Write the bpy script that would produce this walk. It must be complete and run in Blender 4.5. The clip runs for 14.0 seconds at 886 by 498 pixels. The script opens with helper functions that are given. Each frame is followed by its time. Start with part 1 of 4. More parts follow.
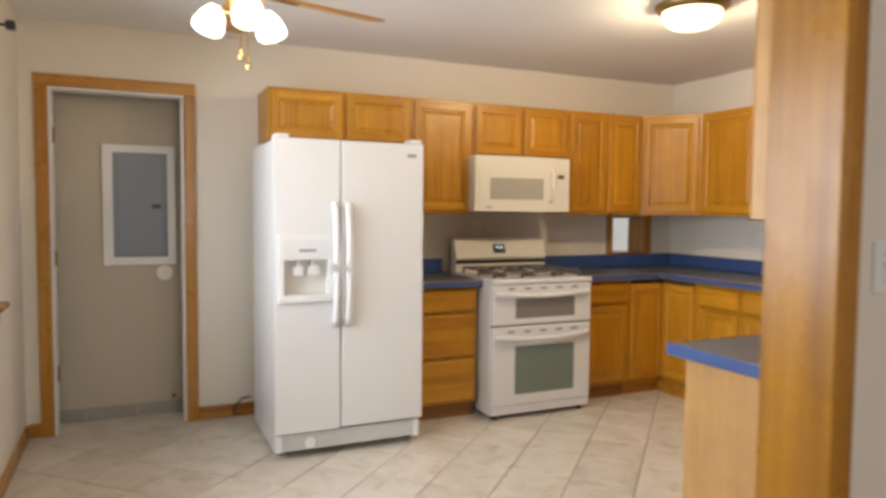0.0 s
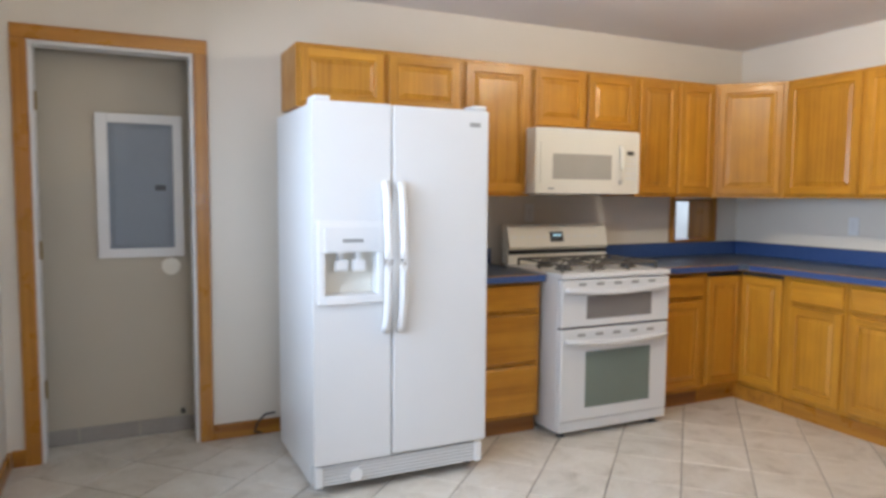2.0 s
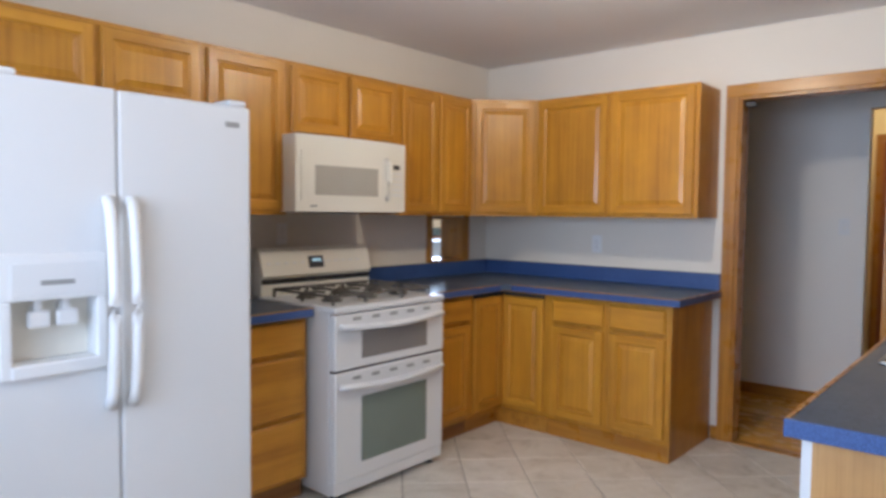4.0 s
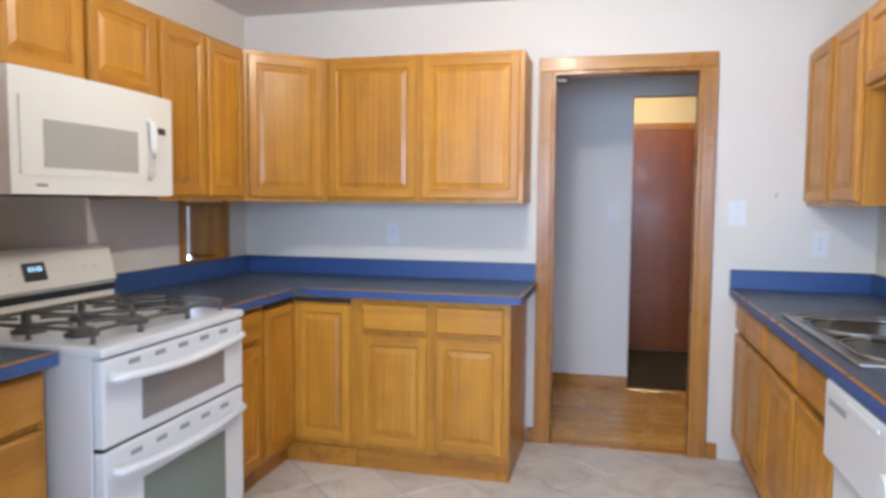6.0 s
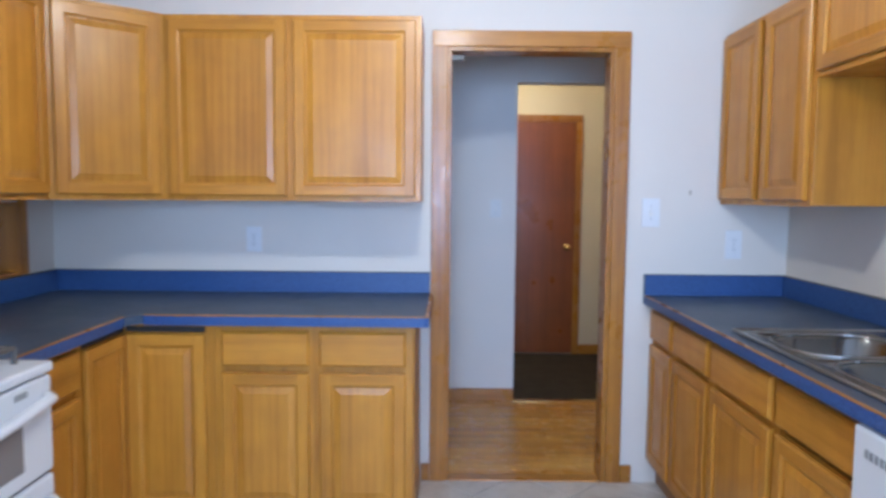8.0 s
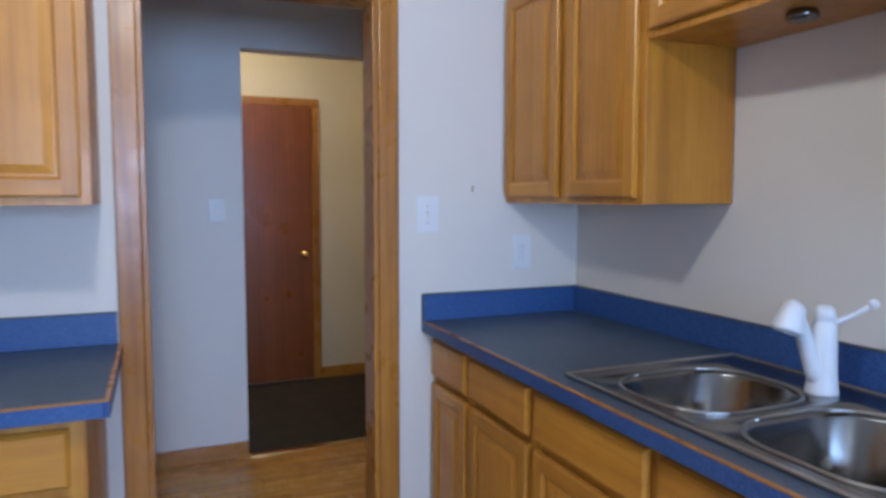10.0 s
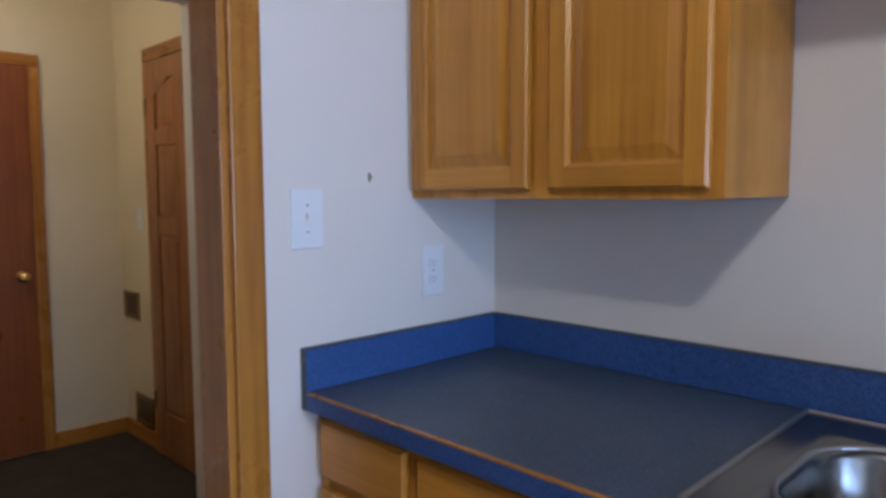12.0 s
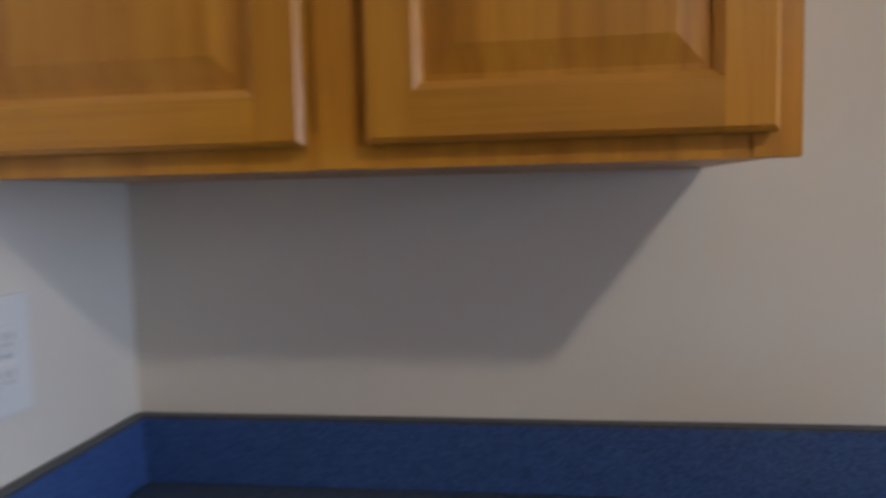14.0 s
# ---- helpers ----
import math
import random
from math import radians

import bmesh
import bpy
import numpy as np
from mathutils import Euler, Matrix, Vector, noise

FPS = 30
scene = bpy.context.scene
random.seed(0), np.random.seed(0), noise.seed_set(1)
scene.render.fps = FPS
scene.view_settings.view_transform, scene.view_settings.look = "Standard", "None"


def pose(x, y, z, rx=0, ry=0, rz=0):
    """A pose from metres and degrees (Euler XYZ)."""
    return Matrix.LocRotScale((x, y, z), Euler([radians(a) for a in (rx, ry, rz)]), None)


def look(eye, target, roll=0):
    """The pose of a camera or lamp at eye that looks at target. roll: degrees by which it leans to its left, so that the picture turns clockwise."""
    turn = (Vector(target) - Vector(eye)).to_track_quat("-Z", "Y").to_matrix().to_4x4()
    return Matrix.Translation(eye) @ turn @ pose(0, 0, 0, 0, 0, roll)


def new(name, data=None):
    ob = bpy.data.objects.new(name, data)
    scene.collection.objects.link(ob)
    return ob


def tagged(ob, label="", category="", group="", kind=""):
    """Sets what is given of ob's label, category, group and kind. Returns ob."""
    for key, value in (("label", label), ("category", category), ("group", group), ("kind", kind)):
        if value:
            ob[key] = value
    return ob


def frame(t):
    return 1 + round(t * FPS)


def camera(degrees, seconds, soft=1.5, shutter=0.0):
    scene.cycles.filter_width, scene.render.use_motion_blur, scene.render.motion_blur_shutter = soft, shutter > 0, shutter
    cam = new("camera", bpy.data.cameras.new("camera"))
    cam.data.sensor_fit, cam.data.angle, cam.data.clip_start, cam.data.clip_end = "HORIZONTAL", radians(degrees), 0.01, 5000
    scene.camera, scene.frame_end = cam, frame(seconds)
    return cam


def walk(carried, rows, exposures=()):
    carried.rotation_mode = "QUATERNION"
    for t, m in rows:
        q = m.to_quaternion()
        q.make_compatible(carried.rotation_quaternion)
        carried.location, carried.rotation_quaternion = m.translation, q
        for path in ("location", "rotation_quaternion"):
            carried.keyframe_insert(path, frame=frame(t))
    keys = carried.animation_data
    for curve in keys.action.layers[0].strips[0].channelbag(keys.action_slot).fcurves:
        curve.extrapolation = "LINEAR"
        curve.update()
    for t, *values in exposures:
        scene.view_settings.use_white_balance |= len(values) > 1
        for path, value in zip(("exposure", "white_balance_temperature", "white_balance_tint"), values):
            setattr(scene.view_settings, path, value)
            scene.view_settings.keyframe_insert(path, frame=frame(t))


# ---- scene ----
cam = camera(65.7, 14.0, soft=3.2, shutter=0.5)
PATH = [
    (0, (-0.383, 0.271, 1.372), (0.44, 2.091, 1.259), 0.5),
    (0.5, (-0.53, 0.495, 1.338), (0.287, 2.319, 1.243), 0.5),
    (1, (-0.521, 0.689, 1.353), (0.3, 2.509, 1.232), 0.7),
    (1.5, (-0.453, 0.887, 1.351), (0.321, 2.725, 1.208), 0.4),
    (2, (-0.45, 1.056, 1.346), (0.401, 2.859, 1.192), 0.4),
    (2.5, (-0.491, 1.256, 1.344), (0.585, 2.937, 1.201), 0.6),
    (3, (-0.461, 1.369, 1.374), (0.787, 2.926, 1.24), 0.9),
    (3.5, (-0.334, 1.571, 1.365), (1.027, 3.033, 1.27), 0.9),
    (3.7, (-0.351, 1.615, 1.368), (1.069, 3.02, 1.272), 0.7),
    (5.8, (0.069, 2.673, 1.358), (1.984, 3.233, 1.218), 0.8),
    (6, (0.075, 2.716, 1.355), (2.011, 3.199, 1.217), 0.5),
    (6.5, (0.157, 2.898, 1.38), (2.137, 3.13, 1.216), 0.7),
    (7, (0.381, 2.886, 1.372), (2.362, 3.096, 1.203), 0.3),
    (7.5, (0.549, 2.99, 1.375), (2.535, 3.161, 1.207), 0.4),
    (8, (0.661, 3.065, 1.377), (2.655, 3.072, 1.222), 0.5),
    (8.5, (0.833, 3.121, 1.369), (2.812, 2.862, 1.233), 0.8),
    (9, (1.097, 3.121, 1.373), (3.031, 2.627, 1.243), 0.7),
    (9.2, (1.189, 3.088, 1.386), (3.107, 2.538, 1.248), 0.6),
    (11.3, (2.252, 2.997, 1.347), (3.848, 1.802, 1.196), 0.1),
    (11.5, (2.371, 3.01, 1.346), (3.911, 1.743, 1.195), 0.3),
    (12, (2.594, 2.978, 1.362), (3.999, 1.564, 1.2), -0.2),
    (12.5, (2.838, 2.816, 1.346), (4.187, 1.348, 1.191), -0.7),
    (13, (3.083, 2.706, 1.324), (4.267, 1.1, 1.177), -1.2),
    (13.5, (3.265, 2.588, 1.318), (4.05, 0.753, 1.172), -1.7),
    (14, (3.318, 2.384, 1.323), (3.572, 0.407, 1.170), -1.3),
]
EXPOSURES = [(0, -0.70, 7200, 12), (0.5, -0.62, 6400, 10), (1.5, -0.43, 5900, 9), (2.5, -0.86, 5750, 11), (3.5, -0.92, 5650, 12), (6, -0.33, 5250, 11), (7.5, -0.36, 4750, 11), (9, -0.81, 4550, 12), (11.5, -0.87, 4650, 14), (12.5, -1.12, 4600, 16), (13.5, -1.24, 5000, 14), (14, -1.12, 5450, 13)]
walk(cam, [(t, look(eye, target, roll)) for t, eye, target, roll in PATH], EXPOSURES)
# ---- world, sun, lamps, exposure ----
world = bpy.data.worlds.new("world")
scene.world = world
world.use_nodes = True
wn = world.node_tree.nodes
sky = wn.new("ShaderNodeTexSky")
sky.sky_type, sky.sun_disc = "NISHITA", False
sky.sun_elevation, sky.sun_rotation = radians(40), radians(60)
wn["Background"].inputs[1].default_value = 0.12
world.node_tree.links.new(sky.outputs[0], wn["Background"].inputs[0])


def lamp(name, kind, energy, color, m, size=0.1, size_y=None):
    d = bpy.data.lights.new(name, kind)
    d.energy, d.color = energy, color
    if kind == "AREA":
        d.shape, d.size, d.size_y = "RECTANGLE", size, size_y or size
    elif kind == "SUN":
        d.angle = size
    else:
        d.shadow_soft_size = size
    ob = new(name, d)
    ob.matrix_world = m
    return ob


WARM, DAY = (1.0, 0.80, 0.55), (0.72, 0.84, 1.0)
lamp("sun", "SUN", 2.0, (1.0, 0.95, 0.88), look((6, 6, 8), (0, 0, 0)), radians(0.5))
lamp("dome_bulb", "POINT", 78, (1.0, 0.82, 0.58), pose(2.31, 3.08, 2.385), 0.06)
for a in (30, 150, 270):
    lamp("fan_bulb", "POINT", 3.5, WARM, pose(0.03 + 0.13 * math.cos(radians(a)), 3.14 + 0.13 * math.sin(radians(a)), 2.12), 0.05)
day = lamp("window_daylight", "AREA", 74, DAY, look((-1.03, 2.8, 1.55), (1.0, 2.8, 1.45)), 2.1, 1.05)
day.data.spread = radians(124)
# added fill from an unseen opening; lifts the front room and kitchen
lamp("front_room_fill", "AREA", 70, (0.95, 0.95, 1.0), look((0.6, -2.96, 1.6), (0.4, 0.0, 1.4)), 1.7, 1.2)
lamp("back_hall_bulb", "POINT", 24, (1.0, 0.72, 0.36), pose(5.9, 2.6, 2.35), 0.08)
lamp("side_room_daylight", "AREA", 160, DAY, look((7.0, 7.86, 1.6), (5.6, 5.0, 1.2)), 1.0, 1.1)

# ---- materials ----


def mat(name, rough=0.5, metal=0.0, spec=0.5):
    m = bpy.data.materials.new(name)
    m.use_nodes = True
    b = m.node_tree.nodes["Principled BSDF"]
    b.inputs["Roughness"].default_value, b.inputs["Metallic"].default_value = rough, metal
    b.inputs["Specular IOR Level"].default_value = spec
    return m, m.node_tree.nodes, m.node_tree.links, b


def coords(n, l, scale, rand=True):
    tc, mp = n.new("ShaderNodeTexCoord"), n.new("ShaderNodeMapping")
    mp.inputs["Scale"].default_value = scale
    l.new(tc.outputs["Object"], mp.inputs["Vector"])
    if rand:
        oi, mul = n.new("ShaderNodeObjectInfo"), n.new("ShaderNodeMath")
        mul.operation = "MULTIPLY"
        mul.inputs[1].default_value = 37.0
        l.new(oi.outputs["Random"], mul.inputs[0])
        cx = n.new("ShaderNodeCombineXYZ")
        for i in range(3):
            l.new(mul.outputs[0], cx.inputs[i])
        l.new(cx.outputs[0], mp.inputs["Location"])
    return mp.outputs[0]


def noise_tex(n, l, vec, scale, detail=4, rough=0.6):
    t = n.new("ShaderNodeTexNoise")
    t.inputs["Scale"].default_value, t.inputs["Detail"].default_value, t.inputs["Roughness"].default_value = scale, detail, rough
    l.new(vec, t.inputs["Vector"])
    return t.outputs["Fac"]


def ramp(n, l, fac, stops):
    r = n.new("ShaderNodeValToRGB")
    while len(r.color_ramp.elements) < len(stops):
        r.color_ramp.elements.new(0.5)
    for e, (p, c) in zip(r.color_ramp.elements, stops):
        e.position, e.color = p, (*c, 1)
    l.new(fac, r.inputs[0])
    return r.outputs[0]


def mix(n, l, a, b, fac, mode="MIX"):
    m = n.new("ShaderNodeMix")
    m.data_type, m.blend_type = "RGBA", mode
    if isinstance(fac, float):
        m.inputs[0].default_value = fac
    else:
        l.new(fac, m.inputs[0])
    l.new(a, m.inputs[6])
    l.new(b, m.inputs[7])
    return m.outputs[2]


def bump(n, l, b, h, strength, dist):
    bp = n.new("ShaderNodeBump")
    bp.inputs["Strength"].default_value, bp.inputs["Distance"].default_value = strength, dist
    l.new(h, bp.inputs["Height"])
    l.new(bp.outputs[0], b.inputs["Normal"])


def wood(name, dark, mid, light, axis, rough=0.35, scale=1.0):
    """Oak-like grain that runs along one axis of the object."""
    m, n, l, b = mat(name, rough)
    s = [9 * scale, 9 * scale, 9 * scale]
    s[axis] = 0.55 * scale
    v = coords(n, l, s)
    rings = noise_tex(n, l, v, 1.6, 5, 0.55)
    s2 = [130, 130, 130]
    s2[axis] = 4
    pores = noise_tex(n, l, coords(n, l, s2), 1.0, 3, 0.6)
    wv = n.new("ShaderNodeTexWave")
    wv.wave_type, wv.bands_direction = "BANDS", "Y" if axis == 0 else "X"
    for key, val in (("Scale", 1.1), ("Distortion", 9.0), ("Detail", 2.5), ("Detail Scale", 0.8)):
        wv.inputs[key].default_value = val
    l.new(v, wv.inputs["Vector"])
    both = n.new("ShaderNodeMath")
    both.operation = "MULTIPLY_ADD"
    both.inputs[1].default_value = 0.10
    l.new(wv.outputs["Fac"], both.inputs[0])
    off = n.new("ShaderNodeMath")
    off.operation = "SUBTRACT"
    off.inputs[1].default_value = 0.05
    l.new(rings, off.inputs[0])
    l.new(off.outputs[0], both.inputs[2])
    rings = both.outputs[0]
    c1 = ramp(n, l, rings, [(0.3, dark), (0.5, mid), (0.72, light)])
    c2 = ramp(n, l, pores, [(0.36, (0.72, 0.66, 0.6)), (0.52, (1, 1, 1))])
    c = mix(n, l, c1, c2, 0.35, "MULTIPLY")
    blotch = noise_tex(n, l, coords(n, l, (1, 1, 1)), 7.0 * scale, 3, 0.6)
    c = mix(n, l, c, ramp(n, l, blotch, [(0.3, (0.86, 0.83, 0.8)), (0.65, (1.06, 1.06, 1.06))]), 0.6, "MULTIPLY")
    shine = ramp(n, l, blotch, [(0.3, (rough * 1.2,) * 3), (0.7, (rough * 0.8,) * 3)])
    l.new(shine, b.inputs["Roughness"])
    oi = n.new("ShaderNodeObjectInfo")
    tone = ramp(n, l, oi.outputs["Random"], [(0.0, (0.88, 0.86, 0.84)), (1.0, (1.06, 1.05, 1.04))])
    l.new(mix(n, l, c, tone, 1.0, "MULTIPLY"), b.inputs["Base Color"])
    bump(n, l, b, pores, 0.2, 0.002)
    return m


def plain(name, col, rough=0.5, metal=0.0, var=0.05, scale=3.0, fine=60.0, bumpy=0.0, spec=0.5):
    """A surface of one colour with soft stains and a fine grain."""
    m, n, l, b = mat(name, rough, metal, spec)
    v = coords(n, l, (1, 1, 1))
    big, small = noise_tex(n, l, v, scale), noise_tex(n, l, v, fine, 3)
    lo, hi = [x * (1 - var) for x in col], [min(1, x * (1 + var)) for x in col]
    c = mix(n, l, ramp(n, l, big, [(0.3, lo), (0.7, hi)]), ramp(n, l, small, [(0.3, lo), (0.7, hi)]), 0.35)
    l.new(c, b.inputs["Base Color"])
    if bumpy:
        bump(n, l, b, small, bumpy, 0.002)
    return m


def speckle(name, base, dots, rough):
    """Speckled plastic laminate."""
    m, n, l, b = mat(name, rough)
    v = coords(n, l, (1, 1, 1), False)
    a, c, d = noise_tex(n, l, v, 260, 2), noise_tex(n, l, v, 90, 3), noise_tex(n, l, v, 2.5)
    col = mix(n, l, ramp(n, l, a, [(0.38, dots), (0.5, base), (0.64, [min(1, x * 1.5 + 0.02) for x in base])]), ramp(n, l, c, [(0.3, dots), (0.6, base)]), 0.4)
    l.new(mix(n, l, col, ramp(n, l, d, [(0.3, (0.9, 0.9, 0.92)), (0.7, (1.05, 1.05, 1.05))]), 1.0, "MULTIPLY"), b.inputs["Base Color"])
    r = ramp(n, l, d, [(0.3, (rough * 0.85,) * 3), (0.7, (rough * 1.2,) * 3)])
    l.new(r, b.inputs["Roughness"])
    return m


def glow(name, col, strength):
    m, n, l, b = mat(name, 0.4)
    b.inputs["Base Color"].default_value = (0.9, 0.88, 0.82, 1)
    b.inputs["Emission Color"].default_value = (*col, 1)
    b.inputs["Emission Strength"].default_value = strength
    return m


def clear_glass(name):
    m, n, l, b = mat(name, 0.02)
    b.inputs["Transmission Weight"].default_value, b.inputs["IOR"].default_value = 1.0, 1.45
    return m


def tile_mat(name):
    """Beige ceramic with soft cloudy veins; every tile a little different."""
    m, n, l, b = mat(name, 0.34)
    v = coords(n, l, (1, 1, 1))
    warp = n.new("ShaderNodeTexNoise")
    warp.inputs["Scale"].default_value = 3.0
    l.new(v, warp.inputs["Vector"])
    vm = n.new("ShaderNodeVectorMath")
    vm.operation = "MULTIPLY_ADD"
    vm.inputs[1].default_value = (0.5, 0.5, 0.5)
    l.new(warp.outputs["Color"], vm.inputs[0])
    l.new(v, vm.inputs[2])
    veins = noise_tex(n, l, vm.outputs[0], 6.0, 6, 0.62)
    grain = noise_tex(n, l, v, 70, 3)
    c = ramp(n, l, veins, [(0.28, (0.50, 0.45, 0.375)), (0.46, (0.64, 0.595, 0.515)), (0.62, (0.70, 0.66, 0.585)), (0.8, (0.74, 0.71, 0.645))])
    c = mix(n, l, c, ramp(n, l, grain, [(0.3, (0.9, 0.9, 0.9)), (0.7, (1.05, 1.05, 1.05))]), 0.7, "MULTIPLY")
    oi = n.new("ShaderNodeObjectInfo")
    c = mix(n, l, c, ramp(n, l, oi.outputs["Random"], [(0.0, (0.93, 0.92, 0.91)), (1.0, (1.05, 1.05, 1.05))]), 1.0, "MULTIPLY")
    l.new(c, b.inputs["Base Color"])
    l.new(ramp(n, l, veins, [(0.3, (0.42,) * 3), (0.7, (0.28,) * 3)]), b.inputs["Roughness"])
    bump(n, l, b, veins, 0.10, 0.004)
    return m


OAK_D, OAK_M, OAK_L = (0.40, 0.172, 0.012), (0.52, 0.239, 0.018), (0.58, 0.283, 0.025)
oak_v = wood("golden_oak_upright", OAK_D, OAK_M, OAK_L, 2)
oak_x = wood("golden_oak_sideways", OAK_D, OAK_M, OAK_L, 0)
oak_y = wood("golden_oak_crossways", OAK_D, OAK_M, OAK_L, 1)
trim_v = wood("oak_trim_upright", (0.27, 0.104, 0.010), (0.41, 0.18, 0.018), (0.51, 0.242, 0.03), 2, 0.3)
trim_x = wood("oak_trim_x", (0.27, 0.104, 0.010), (0.41, 0.18, 0.018), (0.51, 0.242, 0.03), 0, 0.3)
trim_y = wood("oak_trim_y", (0.27, 0.104, 0.010), (0.41, 0.18, 0.018), (0.51, 0.242, 0.03), 1, 0.3)
red_v = wood("red_wood_window", (0.16, 0.05, 0.02), (0.26, 0.09, 0.035), (0.34, 0.13, 0.05), 2, 0.3)
red_y = wood("red_wood_window_y", (0.16, 0.05, 0.02), (0.26, 0.09, 0.035), (0.34, 0.13, 0.05), 1, 0.3)
door_wood = wood("mahogany_door", (0.19, 0.056, 0.009), (0.225, 0.068, 0.011), (0.26, 0.082, 0.014), 2, 0.32, 0.8)
pine_door = wood("stained_pine_door", (0.22, 0.09, 0.025), (0.33, 0.15, 0.045), (0.42, 0.20, 0.06), 2, 0.35)
plank_mat = wood("oak_floorboard", (0.42, 0.18, 0.022), (0.70, 0.36, 0.055), (0.82, 0.47, 0.09), 1, 0.26)
veneer = wood("pale_oak_veneer", (0.46, 0.25, 0.09), (0.53, 0.30, 0.115), (0.58, 0.34, 0.14), 2)
blade_mat = wood("fan_blade_oak", (0.26, 0.12, 0.03), (0.38, 0.19, 0.05), (0.46, 0.24, 0.07), 0, 0.4)
wall_paint = plain("cream_wall_paint", (0.73, 0.68, 0.595), 0.75, 0, 0.03, 1.5, 220, 0.12)
hall_paint = plain("pale_hall_paint", (0.80, 0.77, 0.72), 0.75, 0, 0.03, 1.5, 220, 0.12)
back_paint = plain("yellow_cream_paint", (0.72, 0.63, 0.43), 0.75, 0, 0.03, 1.5, 220, 0.12)
# closet walls: the recess's shade is put into this darker paint
shaded_closet_paint = plain("shade_darkened_closet_paint", (0.50, 0.455, 0.365), 0.75, 0, 0.04, 1.5, 220, 0.12)
ceil_paint = plain("ceiling_paint", (0.80, 0.79, 0.78), 0.9, 0, 0.03, 1.2, 120, 0.3)
white_gloss = plain("white_enamel", (0.71, 0.715, 0.71), 0.28, 0, 0.015, 2, 300, 0.04)
white_cream = plain("bisque_enamel", (0.78, 0.75, 0.66), 0.3, 0, 0.015, 2, 300, 0.03)
white_plastic = plain("white_plastic", (0.76, 0.76, 0.75), 0.4, 0, 0.02)
white_trim = plain("white_trim_paint", (0.74, 0.74, 0.73), 0.45, 0, 0.03)
grey_plastic = plain("grey_plastic", (0.30, 0.30, 0.29), 0.45)
dark_plastic = plain("dark_plastic", (0.03, 0.03, 0.032), 0.35)
gap_black = plain("dark_gap", (0.035, 0.03, 0.026), 0.8)
cast_iron = plain("cast_iron", (0.085, 0.075, 0.062), 0.5, 0, 0.2, 20, 200, 0.3)
steel = plain("brushed_steel", (0.22, 0.215, 0.20), 0.2, 1.0, 0.06, 8, 300, 0.05)
steel_rim = plain("satin_steel_rim", (0.44, 0.425, 0.39), 0.3, 1.0, 0.05, 8, 300, 0.04)
brass = plain("polished_brass", (0.75, 0.52, 0.20), 0.22, 1.0, 0.05)
bronze = plain("aged_brass", (0.32, 0.23, 0.10), 0.38, 1.0, 0.1)
panel_grey = plain("grey_panel_enamel", (0.20, 0.23, 0.27), 0.4, 0, 0.05, 4)
oven_glass = plain("oven_window_glass", (0.16, 0.20, 0.17), 0.1, 0, 0.05, spec=0.8)
grey_glass = plain("small_oven_glass", (0.22, 0.21, 0.20), 0.12, 0, 0.05, spec=0.8)
mw_glass = plain("microwave_window", (0.42, 0.40, 0.35), 0.15, 0, 0.04, 6, 500)
blue_top = speckle("blue_grey_laminate", (0.062, 0.085, 0.125), (0.032, 0.044, 0.066), 0.4)
blue_edge = speckle("blue_laminate", (0.043, 0.092, 0.255), (0.022, 0.048, 0.15), 0.4)
cap_grey = speckle("dark_laminate_edge", (0.05, 0.062, 0.075), (0.03, 0.036, 0.045), 0.45)
tile = tile_mat("beige_ceramic_tile")
skirt_tile = plain("grey_tile_skirting", (0.33, 0.31, 0.28), 0.4, 0, 0.12, 5)
grout = plain("grey_grout", (0.26, 0.235, 0.20), 0.9, 0, 0.12, 8, 120, 0.3)
carpet = plain("dark_carpet", (0.06, 0.05, 0.038), 0.95, 0, 0.25, 12, 420, 1.0, 0.1)
room_floor = plain("front_room_floor", (0.34, 0.28, 0.22), 0.8, 0, 0.15, 6, 200, 0.4)
toe_mat = wood("toe_board", (0.20, 0.085, 0.022), (0.28, 0.125, 0.035), (0.34, 0.16, 0.05), 0, 0.45)
lamp_glass = glow("lit_opal_glass", (1.0, 0.87, 0.62), 5.0)
bulb_glass = glow("lit_bulb_glass", (1.0, 0.93, 0.80), 8.0)
clock_blue = glow("oven_clock_digits", (0.1, 0.55, 0.8), 1.2)
pane_glass = clear_glass("window_glass")
grass = plain("lawn", (0.06, 0.10, 0.03), 0.9, 0, 0.3, 2, 40)

# ---- mesh helpers ----


def box(bm, x0, x1, y0, y1, z0, z1, bevel=0.0):
    """A box between two corners, added to bm, with eased edges."""
    v = [bm.verts.new((x, y, z)) for x in (x0, x1) for y in (y0, y1) for z in (z0, z1)]
    fs = [bm.faces.new([v[i] for i in q]) for q in ((0, 1, 3, 2), (4, 6, 7, 5), (0, 4, 5, 1), (2, 3, 7, 6), (0, 2, 6, 4), (1, 5, 7, 3))]
    if bevel:
        es = list({e for f in fs for e in f.edges})
        bmesh.ops.bevel(bm, geom=es, offset=bevel, segments=2, affect="EDGES", profile=0.5)
    return bm


def cyl(bm, p0, p1, r0, r1=None, seg=16):
    p0, p1 = Vector(p0), Vector(p1)
    r1 = r0 if r1 is None else r1
    m = Matrix.Translation((p0 + p1) / 2) @ (p1 - p0).to_track_quat("Z", "Y").to_matrix().to_4x4()
    bmesh.ops.create_cone(bm, cap_ends=True, segments=seg, radius1=r0, radius2=r1, depth=(p1 - p0).length, matrix=m)
    return bm


